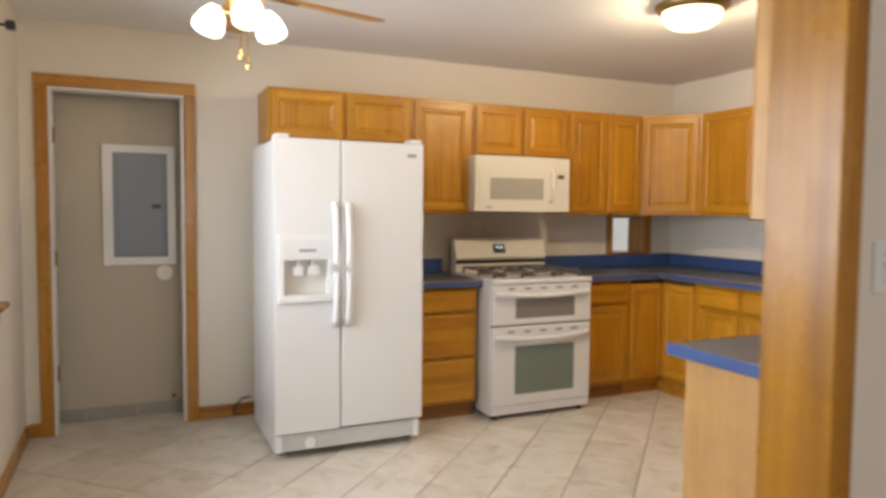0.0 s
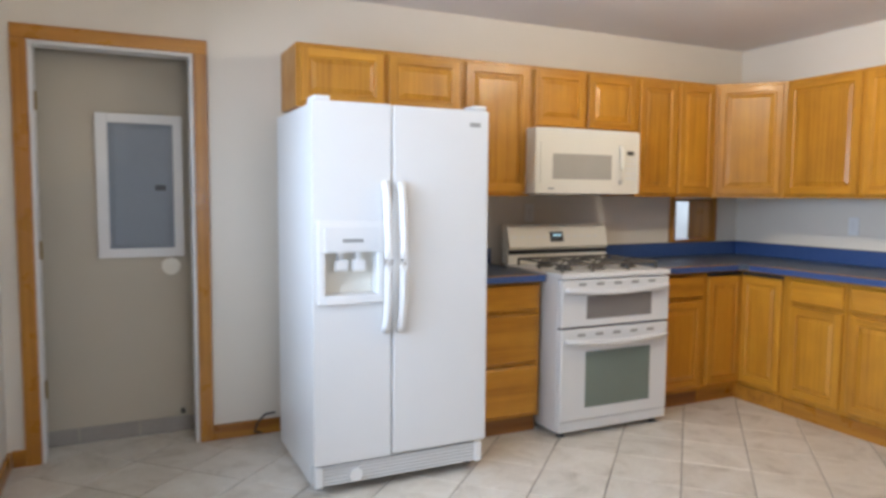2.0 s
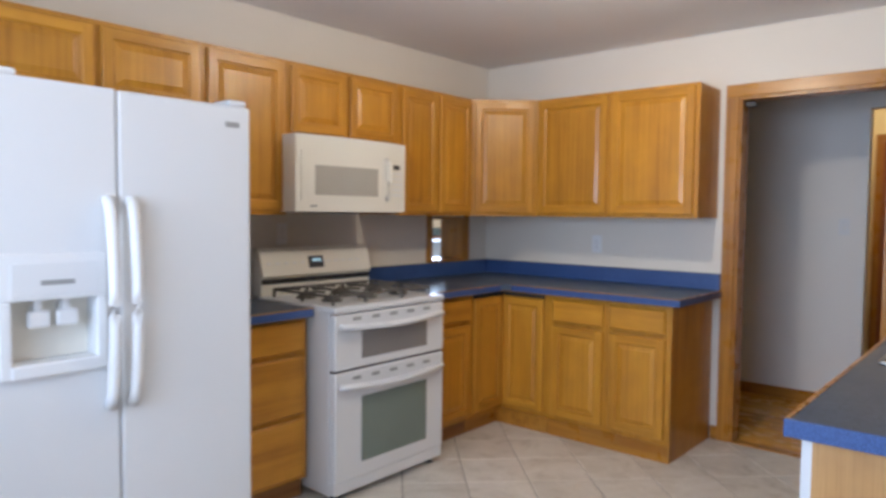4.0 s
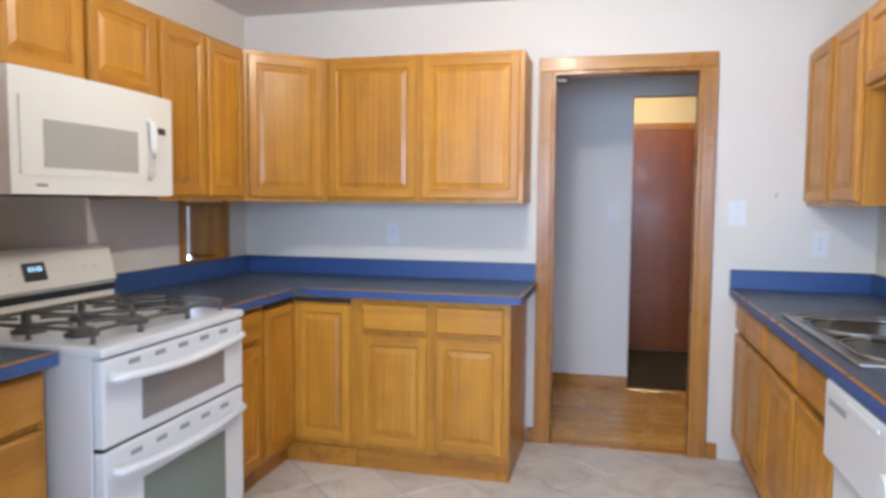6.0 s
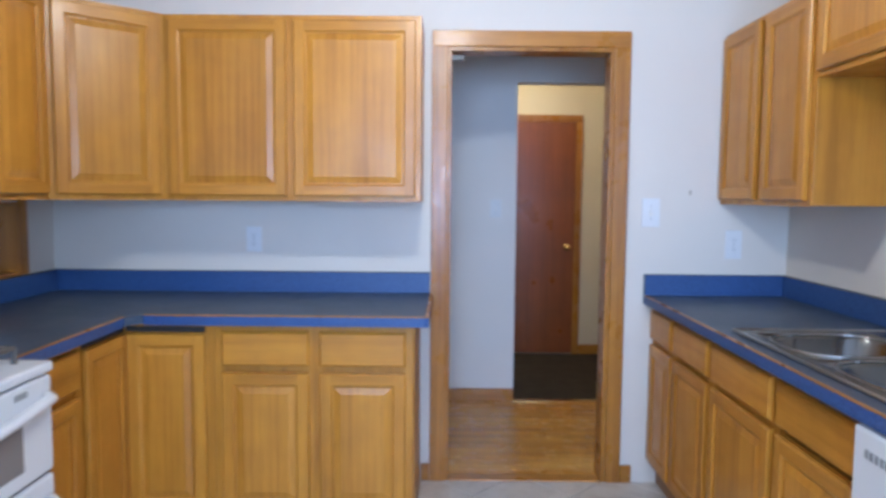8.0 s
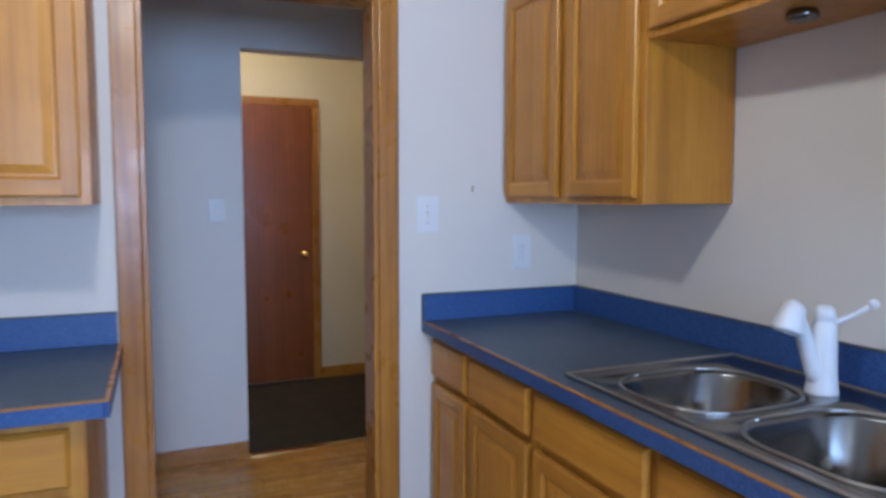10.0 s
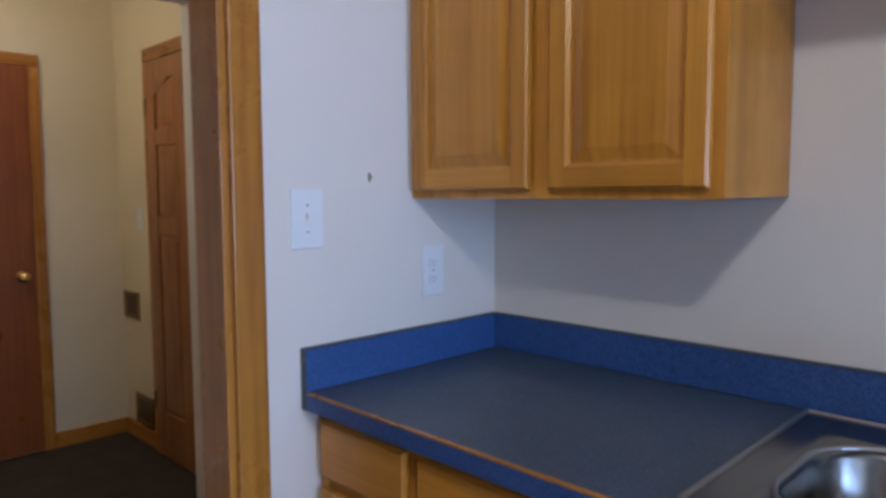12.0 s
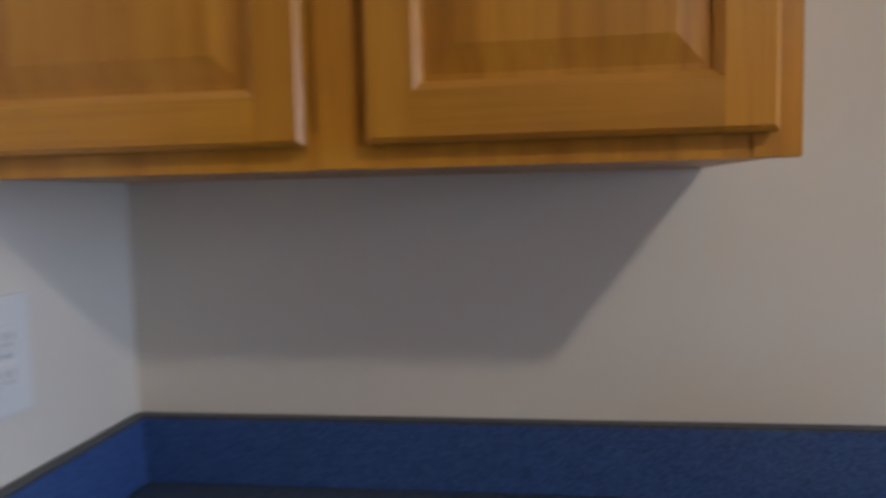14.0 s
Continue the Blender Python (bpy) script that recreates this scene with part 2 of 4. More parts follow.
def lathe(bm, profile, centre=(0, 0, 0), seg=24):
    """Turns (radius, height) pairs about the upright axis."""
    rings = []
    for r, z in profile:
        rings.append([bm.verts.new((centre[0] + r * math.cos(2 * math.pi * i / seg), centre[1] + r * math.sin(2 * math.pi * i / seg), centre[2] + z)) for i in range(seg)])
    for a, b in zip(rings, rings[1:]):
        for i in range(seg):
            bm.faces.new((a[i], a[(i + 1) % seg], b[(i + 1) % seg], b[i]))
    for ring in (rings[0], rings[-1]):
        bm.faces.new(ring)
    return bm


def tube(bm, pts, r, seg=10, flat=1.0):
    """A round bar along a line of places."""
    pts = [Vector(p) for p in pts]
    rings = []
    for i, p in enumerate(pts):
        d = (pts[min(i + 1, len(pts) - 1)] - pts[max(i - 1, 0)]).normalized()
        q = d.to_track_quat("Z", "Y")
        rr = r[i] if isinstance(r, (list, tuple)) else r
        rings.append([bm.verts.new(p + q @ Vector((rr * math.cos(2 * math.pi * k / seg), flat * rr * math.sin(2 * math.pi * k / seg), 0))) for k in range(seg)])
    for a, b in zip(rings, rings[1:]):
        for k in range(seg):
            bm.faces.new((a[k], a[(k + 1) % seg], b[(k + 1) % seg], b[k]))
    bm.faces.new(rings[0])
    bm.faces.new(rings[-1])
    return bm


def rings(bm, x0, x1, z0, z1, y, profile, back=None):
    """Nested rectangles on an upright front: (inset, how far in front of y); closed at the middle, and at the back if given."""
    loops = []
    for ins, out in profile:
        loops.append([bm.verts.new(p) for p in ((x0 + ins, y - out, z0 + ins), (x1 - ins, y - out, z0 + ins), (x1 - ins, y - out, z1 - ins), (x0 + ins, y - out, z1 - ins))])
    for a, b in zip(loops, loops[1:]):
        for i in range(4):
            bm.faces.new((a[i], a[(i + 1) % 4], b[(i + 1) % 4], b[i]))
    bm.faces.new(loops[-1])
    bm.faces.new(loops[0][::-1])
    return bm


def prism(bm, pts, z0, z1, bevel=0.0):
    lo, hi = [bm.verts.new((*p, z0)) for p in pts], [bm.verts.new((*p, z1)) for p in pts]
    bm.faces.new(hi)
    bm.faces.new(lo[::-1])
    for i in range(len(pts)):
        bm.faces.new((lo[i], lo[(i + 1) % len(pts)], hi[(i + 1) % len(pts)], hi[i]))
    if bevel:
        bmesh.ops.bevel(bm, geom=[e for e in bm.edges if abs(e.verts[0].co.z - e.verts[1].co.z) < 1e-6], offset=bevel, segments=2, affect="EDGES")
    return bm


def mesh_of(name, bm, material, smooth=False):
    bmesh.ops.recalc_face_normals(bm, faces=bm.faces)
    me = bpy.data.meshes.new(name)
    bm.to_mesh(me)
    bm.free()
    me.materials.append(material)
    if smooth:
        for p in me.polygons:
            p.use_smooth = True
    return me


def part(name, bm, material, parent=None, label="", smooth=False):
    ob = new(name, mesh_of(name, bm, material, smooth))
    if parent:
        ob.parent = parent
    if label:
        ob["label"] = label
    return ob


def thing(name, label, category, m=None, group="", kind=""):
    ob = tagged(new(name), label, category, group, kind)
    if m is not None:
        ob.matrix_world = m
    return ob


def struct(name, bm, material, label, category="", parent=None):
    return tagged(part(name, bm, material, parent), label, category or name.split("_")[0], "", "structure")


def B(*a):
    return box(bmesh.new(), *a)

# ---- plan ----
XL, XR, YF, YS, YN, CEIL = -0.975, 3.9, 4.92, 1.45, 1.29, 2.46
HX, BX = 5.21, 6.62            # hall's far wall, back hall's far wall
UB, UT = 1.352, 2.117          # upper cabinets
CT = 0.915                     # counter top

# floors
floor_base = struct("floor", B(XL, XR + 0.07, YN - 0.02, YF + 0.24, -0.06, -0.005), grout, "beige ceramic tile kitchen floor laid diagonally with grey grout", "floor")
hall_base = struct("floor_hall", B(XR + 0.07, HX, 0.6, 4.9, -0.06, -0.012), gap_black, "strip oak floorboards in the hallway", "floor")
struct("floor_back_hall", B(HX, BX + 0.1, 1.3, 3.6, -0.06, 0.0), carpet, "dark brown short pile carpet", "carpet")
struct("floor_front_room", B(XL - 0.1, 4.0, -3.0, YN - 0.02, -0.06, -0.002), room_floor, "plain floor of the front room", "floor")
struct("floor_side_room", B(2.4, 9.2, YF + 0.24, 8.0, -0.06, -0.002), room_floor, "plain floor of the room beyond", "floor")

# kitchen walls
bm = bmesh.new()               # fridge wall with its doorway and its small hatch
DX0, DX1, DH = -0.828, -0.082, 2.078
PX0, PX1, PZ0, PZ1 = 3.255, 3.625, 1.015, 1.335
T = 0.11
box(bm, XL - 0.12, DX0, YF, YF + T, 0, CEIL)
box(bm, DX0, DX1, YF, YF + T, DH, CEIL)
box(bm, DX1, PX0, YF, YF + T, 0, CEIL)
box(bm, PX0, PX1, YF, YF + T, 0, PZ0)
box(bm, PX0, PX1, YF, YF + T, PZ1, CEIL)
box(bm, PX1, XR + 0.1, YF, YF + T, 0, CEIL)
struct("wall_north", bm, wall_paint, "cream painted kitchen wall with a doorway and a small hatch", "wall")
bm = bmesh.new()               # hall wall with its doorway
HY0, HY1, HH = 2.288, 3.06, 2.064
box(bm, XR, XR + T, YN - 0.02, HY0, 0, CEIL)
box(bm, XR, XR + T, HY0, HY1, HH, CEIL)
box(bm, XR, XR + T, HY1, YF, 0, CEIL)
struct("wall_east", bm, wall_paint, "pale cream painted wall with a cased doorway", "wall")
bm = bmesh.new()               # sink wall and the header of the way in
EX = 1.03
box(bm, EX, XR, YN, YS, 0, CEIL)
box(bm, XL, EX, YN, YS, 2.14, CEIL)
struct("wall_south", bm, wall_paint, "cream painted wall behind the sink", "wall")
bm = bmesh.new()               # window wall
WY0, WY1, WZ0, WZ1 = 1.75, 3.9, 0.95, 2.06
box(bm, XL - 0.14, XL, -3, WY0, 0, CEIL)
box(bm, XL - 0.14, XL, WY1, YF, 0, CEIL)
box(bm, XL - 0.14, XL, WY0, WY1, 0, WZ0)
box(bm, XL - 0.14, XL, WY0, WY1, WZ1, CEIL)
struct("wall_west", bm, wall_paint, "cream painted outer wall with a window", "wall")
bm = bmesh.new()
box(bm, XL - 0.14, XR + T, -3.0, YF + T, CEIL, CEIL + 0.1)
struct("ceiling", bm, ceil_paint, "flat white painted kitchen ceiling", "ceiling")
# front room closes behind the camera; its window opening is added for the fill light
bm = bmesh.new()
box(bm, XL - 0.14, -0.3, -3.1, -3.0, 0, CEIL)
box(bm, 1.5, 4.0, -3.1, -3.0, 0, CEIL)
box(bm, -0.3, 1.5, -3.1, -3.0, 0, 0.95)
box(bm, -0.3, 1.5, -3.1, -3.0, 2.2, CEIL)
box(bm, 4.0, 4.1, -3.0, YN - 0.02, 0, CEIL)
struct("wall_front_room", bm, wall_paint, "plain cream walls of the front room", "wall")
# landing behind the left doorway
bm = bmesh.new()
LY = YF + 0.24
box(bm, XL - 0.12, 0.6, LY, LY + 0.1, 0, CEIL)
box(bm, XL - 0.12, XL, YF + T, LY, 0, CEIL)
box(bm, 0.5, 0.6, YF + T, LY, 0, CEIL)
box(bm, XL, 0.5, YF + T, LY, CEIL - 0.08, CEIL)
struct("wall_closet", bm, shaded_closet_paint, "shallow closet walls in a cream darkened to hold the shade", "wall")
# hall and back hall
bm = bmesh.new()
OY0, OY1, OH = 1.72, 2.60, 2.118
box(bm, HX, HX + 0.11, 0.6, OY0, 0, CEIL)
box(bm, HX, HX + 0.11, OY0, OY1, OH, CEIL)
box(bm, HX, HX + 0.11, OY1, 4.9, 0, CEIL)
box(bm, XR + T, HX, 0.5, 0.6, 0, CEIL)
box(bm, XR + T, HX, 4.9, 5.0, 0, CEIL)
struct("wall_hall", bm, hall_paint, "pale grey white hallway wall with a plain opening", "wall")
bm = bmesh.new()
SY = 1.51
box(bm, HX + 0.11, BX + 0.1, SY - 0.1, SY, 0, CEIL)
box(bm, BX, BX + 0.1, SY, 3.6, 0, CEIL)
box(bm, HX + 0.11, BX + 0.1, 3.6, 3.7, 0, CEIL)
struct("wall_back_hall", bm, back_paint, "warm yellow cream back hall walls", "wall")
struct("ceiling_hall", B(XR + T, BX + 0.1, 0.5, 5.0, CEIL, CEIL + 0.1), ceil_paint, "plain hallway ceiling", "ceiling")
# room seen through the hatch
bm = bmesh.new()
box(bm, 2.3, 6.64, 8.0, 8.1, 0, CEIL)
box(bm, 7.44, 9.2, 8.0, 8.1, 0, CEIL)
box(bm, 6.64, 7.44, 8.0, 8.1, 0, 1.0)
box(bm, 6.64, 7.44, 8.0, 8.1, 2.15, CEIL)
box(bm, 2.3, 2.4, YF + T, 8.0, 0, CEIL)
box(bm, 9.2, 9.3, YF + T, 8.1, 0, CEIL)
box(bm, XR + 0.1, 9.2, YF + T, YF + T + 0.1, 0, CEIL)
struct("wall_side_room", bm, hall_paint, "white walls of the room beyond the hatch", "wall")
struct("ceiling_side_room", B(2.3, 9.3, YF + T, 8.1, CEIL, CEIL + 0.1), ceil_paint, "plain white ceiling", "ceiling")
struct("ground", B(-60, 60, -60, 60, -0.45, -0.40), grass, "lawn outside the window", "ground")

# ---- casings, baseboards ----


def casing(name, label, m, w0, w1, h, wide, jamb, jamb_mat, floor_z=0.0, leg_mat=None, head_mat=None):
    """Door trim in the plane x, z of m, front towards -y: two legs, a head, and the lining through the wall."""
    t = thing(name, label, "door frame", m, kind="structure")
    part("leg", B(w0 - wide, w0, -0.018, 0.0, floor_z, h, 0.004), leg_mat or trim_v, t)
    part("leg", B(w1, w1 + wide, -0.018, 0.0, floor_z, h, 0.004), leg_mat or trim_v, t)
    part("head", B(w0 - wide, w1 + wide, -0.018, 0.0, h, h + wide, 0.004), head_mat or trim_x, t)
    part("jamb", B(w0, w0 + 0.018, -0.006, jamb, floor_z, h - 0.018, 0.002), jamb_mat, t)
    part("jamb", B(w1 - 0.018, w1, -0.006, jamb, floor_z, h - 0.018, 0.002), jamb_mat, t)
    part("jamb_head", B(w0, w1, -0.006, jamb, h - 0.018, h, 0.002), jamb_mat, t)
    return t


c = casing("door_1", "golden oak door trim round a doorway without its door", pose(0, YF - 0.001, 0), DX0, DX1, DH, 0.07, T + 0.004, white_trim)
for z in (0.32, 1.02, 1.75):
    bm = B(DX0 + 0.018, DX0 + 0.023, 0.03, 0.065, z, z + 0.09, 0.001)
    cyl(bm, (DX0 + 0.026, 0.028, z), (DX0 + 0.026, 0.028, z + 0.09), 0.006, seg=8)
    part("hinge", bm, bronze, c, "dark brass hinge")
casing("door_2", "golden oak trim round the doorway to the hall", pose(XR - 0.001, 0, 0, 0, 0, -90), -HY1, -HY0, HH, 0.073, T + 0.006, trim_v)
# cased end of the sink wall
t = thing("door_3", "honey oak casing on the end of the wall", "door frame", kind="structure")
part("jamb", B(EX - 0.02, EX - 0.001, YN - 0.02, YS + 0.016, 0, 2.14, 0.004), trim_v, t)
part("leg", B(EX - 0.001, EX + 0.055, YN - 0.019, YN - 0.001, 0, 2.14, 0.004), trim_v, t)
part("leg", B(EX - 0.001, EX + 0.06, YS + 0.001, YS + 0.016, 0, 2.14, 0.004), trim_v, t)


def baseboard(x0, x1, y0, y1, material):
    bm = B(x0, x1, y0, y1, 0.0, 0.085, 0.004)
    return struct("baseboard", bm, material, "honey oak baseboard along the foot of the wall", "baseboard")


baseboard(XL + 0.001, XL + 0.016, 1.5, YF - 0.02, trim_y)
baseboard(XL + 0.018, DX0 - 0.07, YF - 0.016, YF - 0.001, trim_x)
baseboard(DX1 + 0.07, 1.3, YF - 0.016, YF - 0.001, trim_x)
baseboard(XR - 0.016, XR - 0.001, HY1 + 0.075, HY1 + 0.115, trim_y)
baseboard(XR - 0.016, XR - 0.001, 2.16, HY0 - 0.075, trim_y)
baseboard(HX - 0.016, HX - 0.001, OY1, 4.88, trim_y)
baseboard(BX - 0.016, BX - 0.001, SY + 0.01, 1.892, trim_y)
baseboard(6.2, BX - 0.018, SY + 0.001, SY + 0.016, trim_x)
struct("threshold", B(HX - 0.03, HX + 0.02, OY0, OY1, -0.002, 0.008, 0.003), brass, "worn brass carpet edging strip in the opening", "trim")
struct("threshold", B(XR - 0.01, XR + 0.07, HY0 + 0.02, HY1 - 0.02, -0.01, 0.006, 0.003), trim_y, "oak threshold between tile and boards", "trim")
t = thing("skirting", "grey tile skirting along the closet wall", "baseboard", kind="structure")
for i in range(5):
    part("tile", B(XL + 0.002 + 0.3 * i, XL + 0.297 + 0.3 * i, LY - 0.009, LY - 0.001, 0.0, 0.085, 0.002), skirt_tile, t)

# hatch lining
t = thing("hatch_frame", "dark honey oak lining of a small hatch in the wall", "hatch", kind="structure")
part("sill", B(PX0, PX1, YF - 0.01, YF + 0.21, PZ0, PZ0 + 0.016, 0.002), trim_x, t)
part("head", B(PX0, PX1, YF - 0.01, YF + 0.21, PZ1 - 0.016, PZ1, 0.002), trim_x, t)
for a in (PX0, PX1 - 0.016):
    part("jamb", B(a, a + 0.016, YF - 0.01, YF + 0.21, PZ0 + 0.016, PZ1 - 0.016, 0.002), trim_v, t)
part("leg", B(PX0 - 0.045, PX0, YF - 0.015, YF - 0.001, PZ0 + 0.002, UB - 0.003, 0.003), trim_v, t)
part("leg", B(PX1, PX1 + 0.05, YF - 0.015, YF - 0.001, PZ0 + 0.002, UB - 0.003, 0.003), trim_v, t)

# ---- windows ----


def sash_window(name, label, m, w, h, frame_v, frame_x, wide):
    """Double-hung window in the plane x, z of m, the room towards -y."""
    t = thing(name, label, "window", m, kind="structure")
    part("leg", B(-wide, 0, -0.02, 0, -0.02, h, 0.004), frame_v, t)
    part("leg", B(w, w + wide, -0.02, 0, -0.02, h, 0.004), frame_v, t)
    part("head", B(-wide, w + wide, -0.02, 0, h, h + wide, 0.004), frame_x, t)
    part("window_sill", B(-wide - 0.03, w + wide + 0.03, -0.065, 0.06, -0.045, -0.02, 0.006), frame_x, t)
    part("apron", B(-wide, w + wide, -0.03, -0.001, -0.115, -0.046, 0.008), frame_x, t)
    part("jamb", B(0, 0.02, 0, 0.135, -0.02, h, 0.002), frame_v, t)
    part("jamb", B(w - 0.02, w, 0, 0.135, -0.02, h, 0.002), frame_v, t)
    part("jamb_head", B(0.02, w - 0.02, 0, 0.135, h - 0.02, h, 0.002), frame_x, t)
    for y, z0, z1 in ((0.06, -0.01, h / 2 + 0.02), (0.095, h / 2 - 0.02, h - 0.02)):
        s = bmesh.new()
        box(s, 0.02, 0.07, y, y + 0.03, z0, z1, 0.003)
        box(s, w - 0.07, w - 0.02, y, y + 0.03, z0, z1, 0.003)
        box(s, 0.07, w - 0.07, y, y + 0.03, z0, z0 + 0.05, 0.003)
        box(s, 0.07, w - 0.07, y, y + 0.03, z1 - 0.045, z1, 0.003)
        sash = part("sash", s, red_v, t, "red-brown wooden sash")
        pane = part("pane", B(0.07, w - 0.07, y + 0.012, y + 0.016, z0 + 0.05, z1 - 0.045), pane_glass, sash)
        pane.visible_shadow = False
    return t


sash_window("window_1", "double-hung window with oak casing and sill", pose(XL - 0.001, WY0, WZ0, 0, 0, 90), WY1 - WY0, WZ1 - WZ0, trim_v, trim_x, 0.075)
# unseen window, added to go with front room's fill lamp
sash_window("added_window_3", "wide unseen window added to the front room for its fill light", pose(1.5, -3.001, 0.95, 0, 0, 180), 1.8, 1.25, trim_v, trim_x, 0.075)
sash_window("window_2", "bright window of the room beyond the hatch", pose(6.64, 7.999, 1.0), 0.8, 1.15, white_trim, white_trim, 0.06)

# ---- cabinets ----


EDGE, FLAT, IN = 0.005, 0.044, 0.052      # eased outer edge, end of the flat face, inner moulded edge


def quads(bm, *faces):
    for f in faces:
        bm.faces.new([bm.verts.new(p) for p in f])
    bmesh.ops.remove_doubles(bm, verts=bm.verts, dist=0.00005)
    return bm


def door_member(a0, a1, b0, b1, y, near, upright):
    """One side of a door frame. a: along it, b: across it; near: +1 where its outer edge is at b0."""
    def p(a, b, out):
        bb = b0 + b if near > 0 else b1 - b
        return (bb, y - out, a) if upright else (a, y - out, bb)
    bm = bmesh.new()
    e = EDGE if upright else 0.0
    lo, hi = a0, a1
    quads(bm, [p(lo, 0, 0.001), p(hi, 0, 0.001), p(hi, 0, 0.014), p(lo, 0, 0.014)],
          [p(lo, 0, 0.014), p(hi, 0, 0.014), p(hi - e, EDGE, 0.019), p(lo + e, EDGE, 0.019)],
          [p(lo + e, EDGE, 0.019), p(hi - e, EDGE, 0.019), p(hi - e, FLAT, 0.019), p(lo + e, FLAT, 0.019)])
    if upright:
        k0, k1, m0, m1 = lo + FLAT, hi - FLAT, lo + IN, hi - IN
        for z, d in ((lo, 1), (hi, -1)):
            quads(bm, [p(z, 0, 0.001), p(z, FLAT, 0.001), p(z, FLAT, 0.014), p(z, 0, 0.014)],
                  [p(z, 0, 0.014), p(z, FLAT, 0.014), p(z + d * e, FLAT, 0.019), p(z + d * e, EDGE, 0.019)])
    else:
        k0, k1, m0, m1 = lo, hi, lo + IN - FLAT, hi - IN + FLAT
    quads(bm, [p(k0, FLAT, 0.019), p(k1, FLAT, 0.019), p(m1, IN, 0.013), p(m0, IN, 0.013)],
          [p(m0, IN, 0.013), p(m1, IN, 0.013), p(m1, IN, 0.004), p(m0, IN, 0.004)])
    return bm


def raised_door(parent, x0, x1, z0, z1, y=0.0, name="door"):
    """Raised panel held by two stiles and two rails; the front stands 19 mm in front of y."""
    bm = bmesh.new()
    rings(bm, x0 + IN, x1 - IN, z0 + IN, z1 - IN, y, [(0.0, 0.0045), (0.0, 0.009), (0.006, 0.009), (0.03, 0.0165), (0.034, 0.0165)])
    d = part(name, bm, oak_v, parent)
    part("stile", door_member(z0, z1, x0, x1, y, 1, True), oak_v, d)
    part("stile", door_member(z0, z1, x0, x1, y, -1, True), oak_v, d)
    part("rail", door_member(x0 + FLAT, x1 - FLAT, z0, z1, y, 1, False), oak_x, d)
    part("rail", door_member(x0 + FLAT, x1 - FLAT, z0, z1, y, -1, False), oak_x, d)
    return d


def slab_front(parent, x0, x1, z0, z1, y=0.0, name="drawer"):
    bm = bmesh.new()
    rings(bm, x0, x1, z0, z1, y, [(0, 0.001), (0, 0.011), (0.008, 0.019), (0.012, 0.019)])
    return part(name, bm, oak_x, parent)


def face_frame(bm, w, z0, z1, uprights, rails, y0=0.0, y1=0.019, stile=0.03):
    near = []
    for u in sorted(uprights):
        if near and u - near[-1][-1] < 0.06:
            near[-1].append(u)
        else:
            near.append([u])
    for u in [sum(g) / len(g) for g in near]:
        box(bm, max(0.001, u - stile), min(w - 0.001, u + stile), y0, y1, z0, z1)
    for z in rails:
        box(bm, 0.002, w - 0.002, y0 + 0.0015, y1, z - 0.017, z + 0.017)
    return bm


def upper(label, m, w, z0, z1, edges, depth=0.32, name="wall_cabinet", gap=0.018):
    """Wall cabinet, its front at y = 0 and its back at y = depth; edges: the door borders along x."""
    t = thing(name, label, "cabinet", m, group="kitchen wall cabinets")
    part("body", B(0.001, w - 0.001, 0.003, depth - 0.003, z0, z1, 0.0015), oak_v, t)
    bm = bmesh.new()
    face_frame(bm, w, z0 - 0.002, z1 + 0.001, [0.02] + [(a + b) / 2 for (_, a), (b, _) in zip(edges, edges[1:])] + [w - 0.02], [z0 + 0.014, z1 - 0.014], -0.001, 0.0025, 0.02)
    part("face_frame", bm, oak_v, t)
    for a, b in edges:
        raised_door(t, a, b, z0 + gap, z1 - gap, -0.002)
    return t


def base(label, m, w, units, depth=0.59, toe=0.035, toe_wood=None, top=0.872):
    """Base cabinet with a toe board. units: (x0, x1, kind)."""
    t = thing("base_cabinet", label, "cabinet", m, group="kitchen base cabinets")
    part("body", B(0.001, w - 0.001, 0.003, depth, 0.10, top, 0.0015), oak_v, t)
    bm = bmesh.new()
    ups = sorted({round(u, 3) for a, b, _ in units for u in (a - 0.012, b + 0.012)})
    face_frame(bm, w, 0.098, 0.873, ups, [0.115, 0.858], -0.001, 0.0025, 0.022)
    part("face_frame", bm, oak_v, t)
    part("toe_board", B(0.002, w - 0.002, toe, toe + 0.015, 0.0, 0.098, 0.002), toe_wood or toe_mat, t)
    for a, b, kind in units:
        if kind == "dd":
            slab_front(t, a, b, 0.712, 0.848, -0.002)
            raised_door(t, a, b, 0.128, 0.685, -0.002)
        elif kind == "tall":
            raised_door(t, a, b, 0.128, 0.848, -0.002)
        elif kind == "ddd":
            slab_front(t, a, b, 0.712, 0.858, -0.002)
            slab_front(t, a, b, 0.415, 0.690, -0.002)
            slab_front(t, a, b, 0.115, 0.392, -0.002)
    return t


LBL = "golden oak wall cabinet with raised-panel doors"
UY = 4.575
upper("golden oak wall cabinet above the refrigerator", pose(0.377, UY, 0), 0.942, 1.80, UT, [(0.02, 0.473), (0.5, 0.925)], YF - UY)
upper("tall golden oak wall cabinet beside the microwave", pose(1.32, UY, 0), 0.459, UB, UT, [(0.02, 0.44)], YF - UY)
upper("short golden oak wall cabinet above the microwave", pose(1.78, UY, 0), 0.798, 1.752, UT, [(0.02, 0.386), (0.41, 0.78)], YF - UY)
upper("golden oak wall cabinet with two narrow doors", pose(2.579, UY, 0), 0.69, UB, UT, [(0.02, 0.335), (0.36, 0.675)], YF - UY)
UX, CY = 3.575, 4.25
t = thing("wall_cabinet", "diagonal golden oak corner wall cabinet", "cabinet", group="kitchen wall cabinets")
bm = bmesh.new()
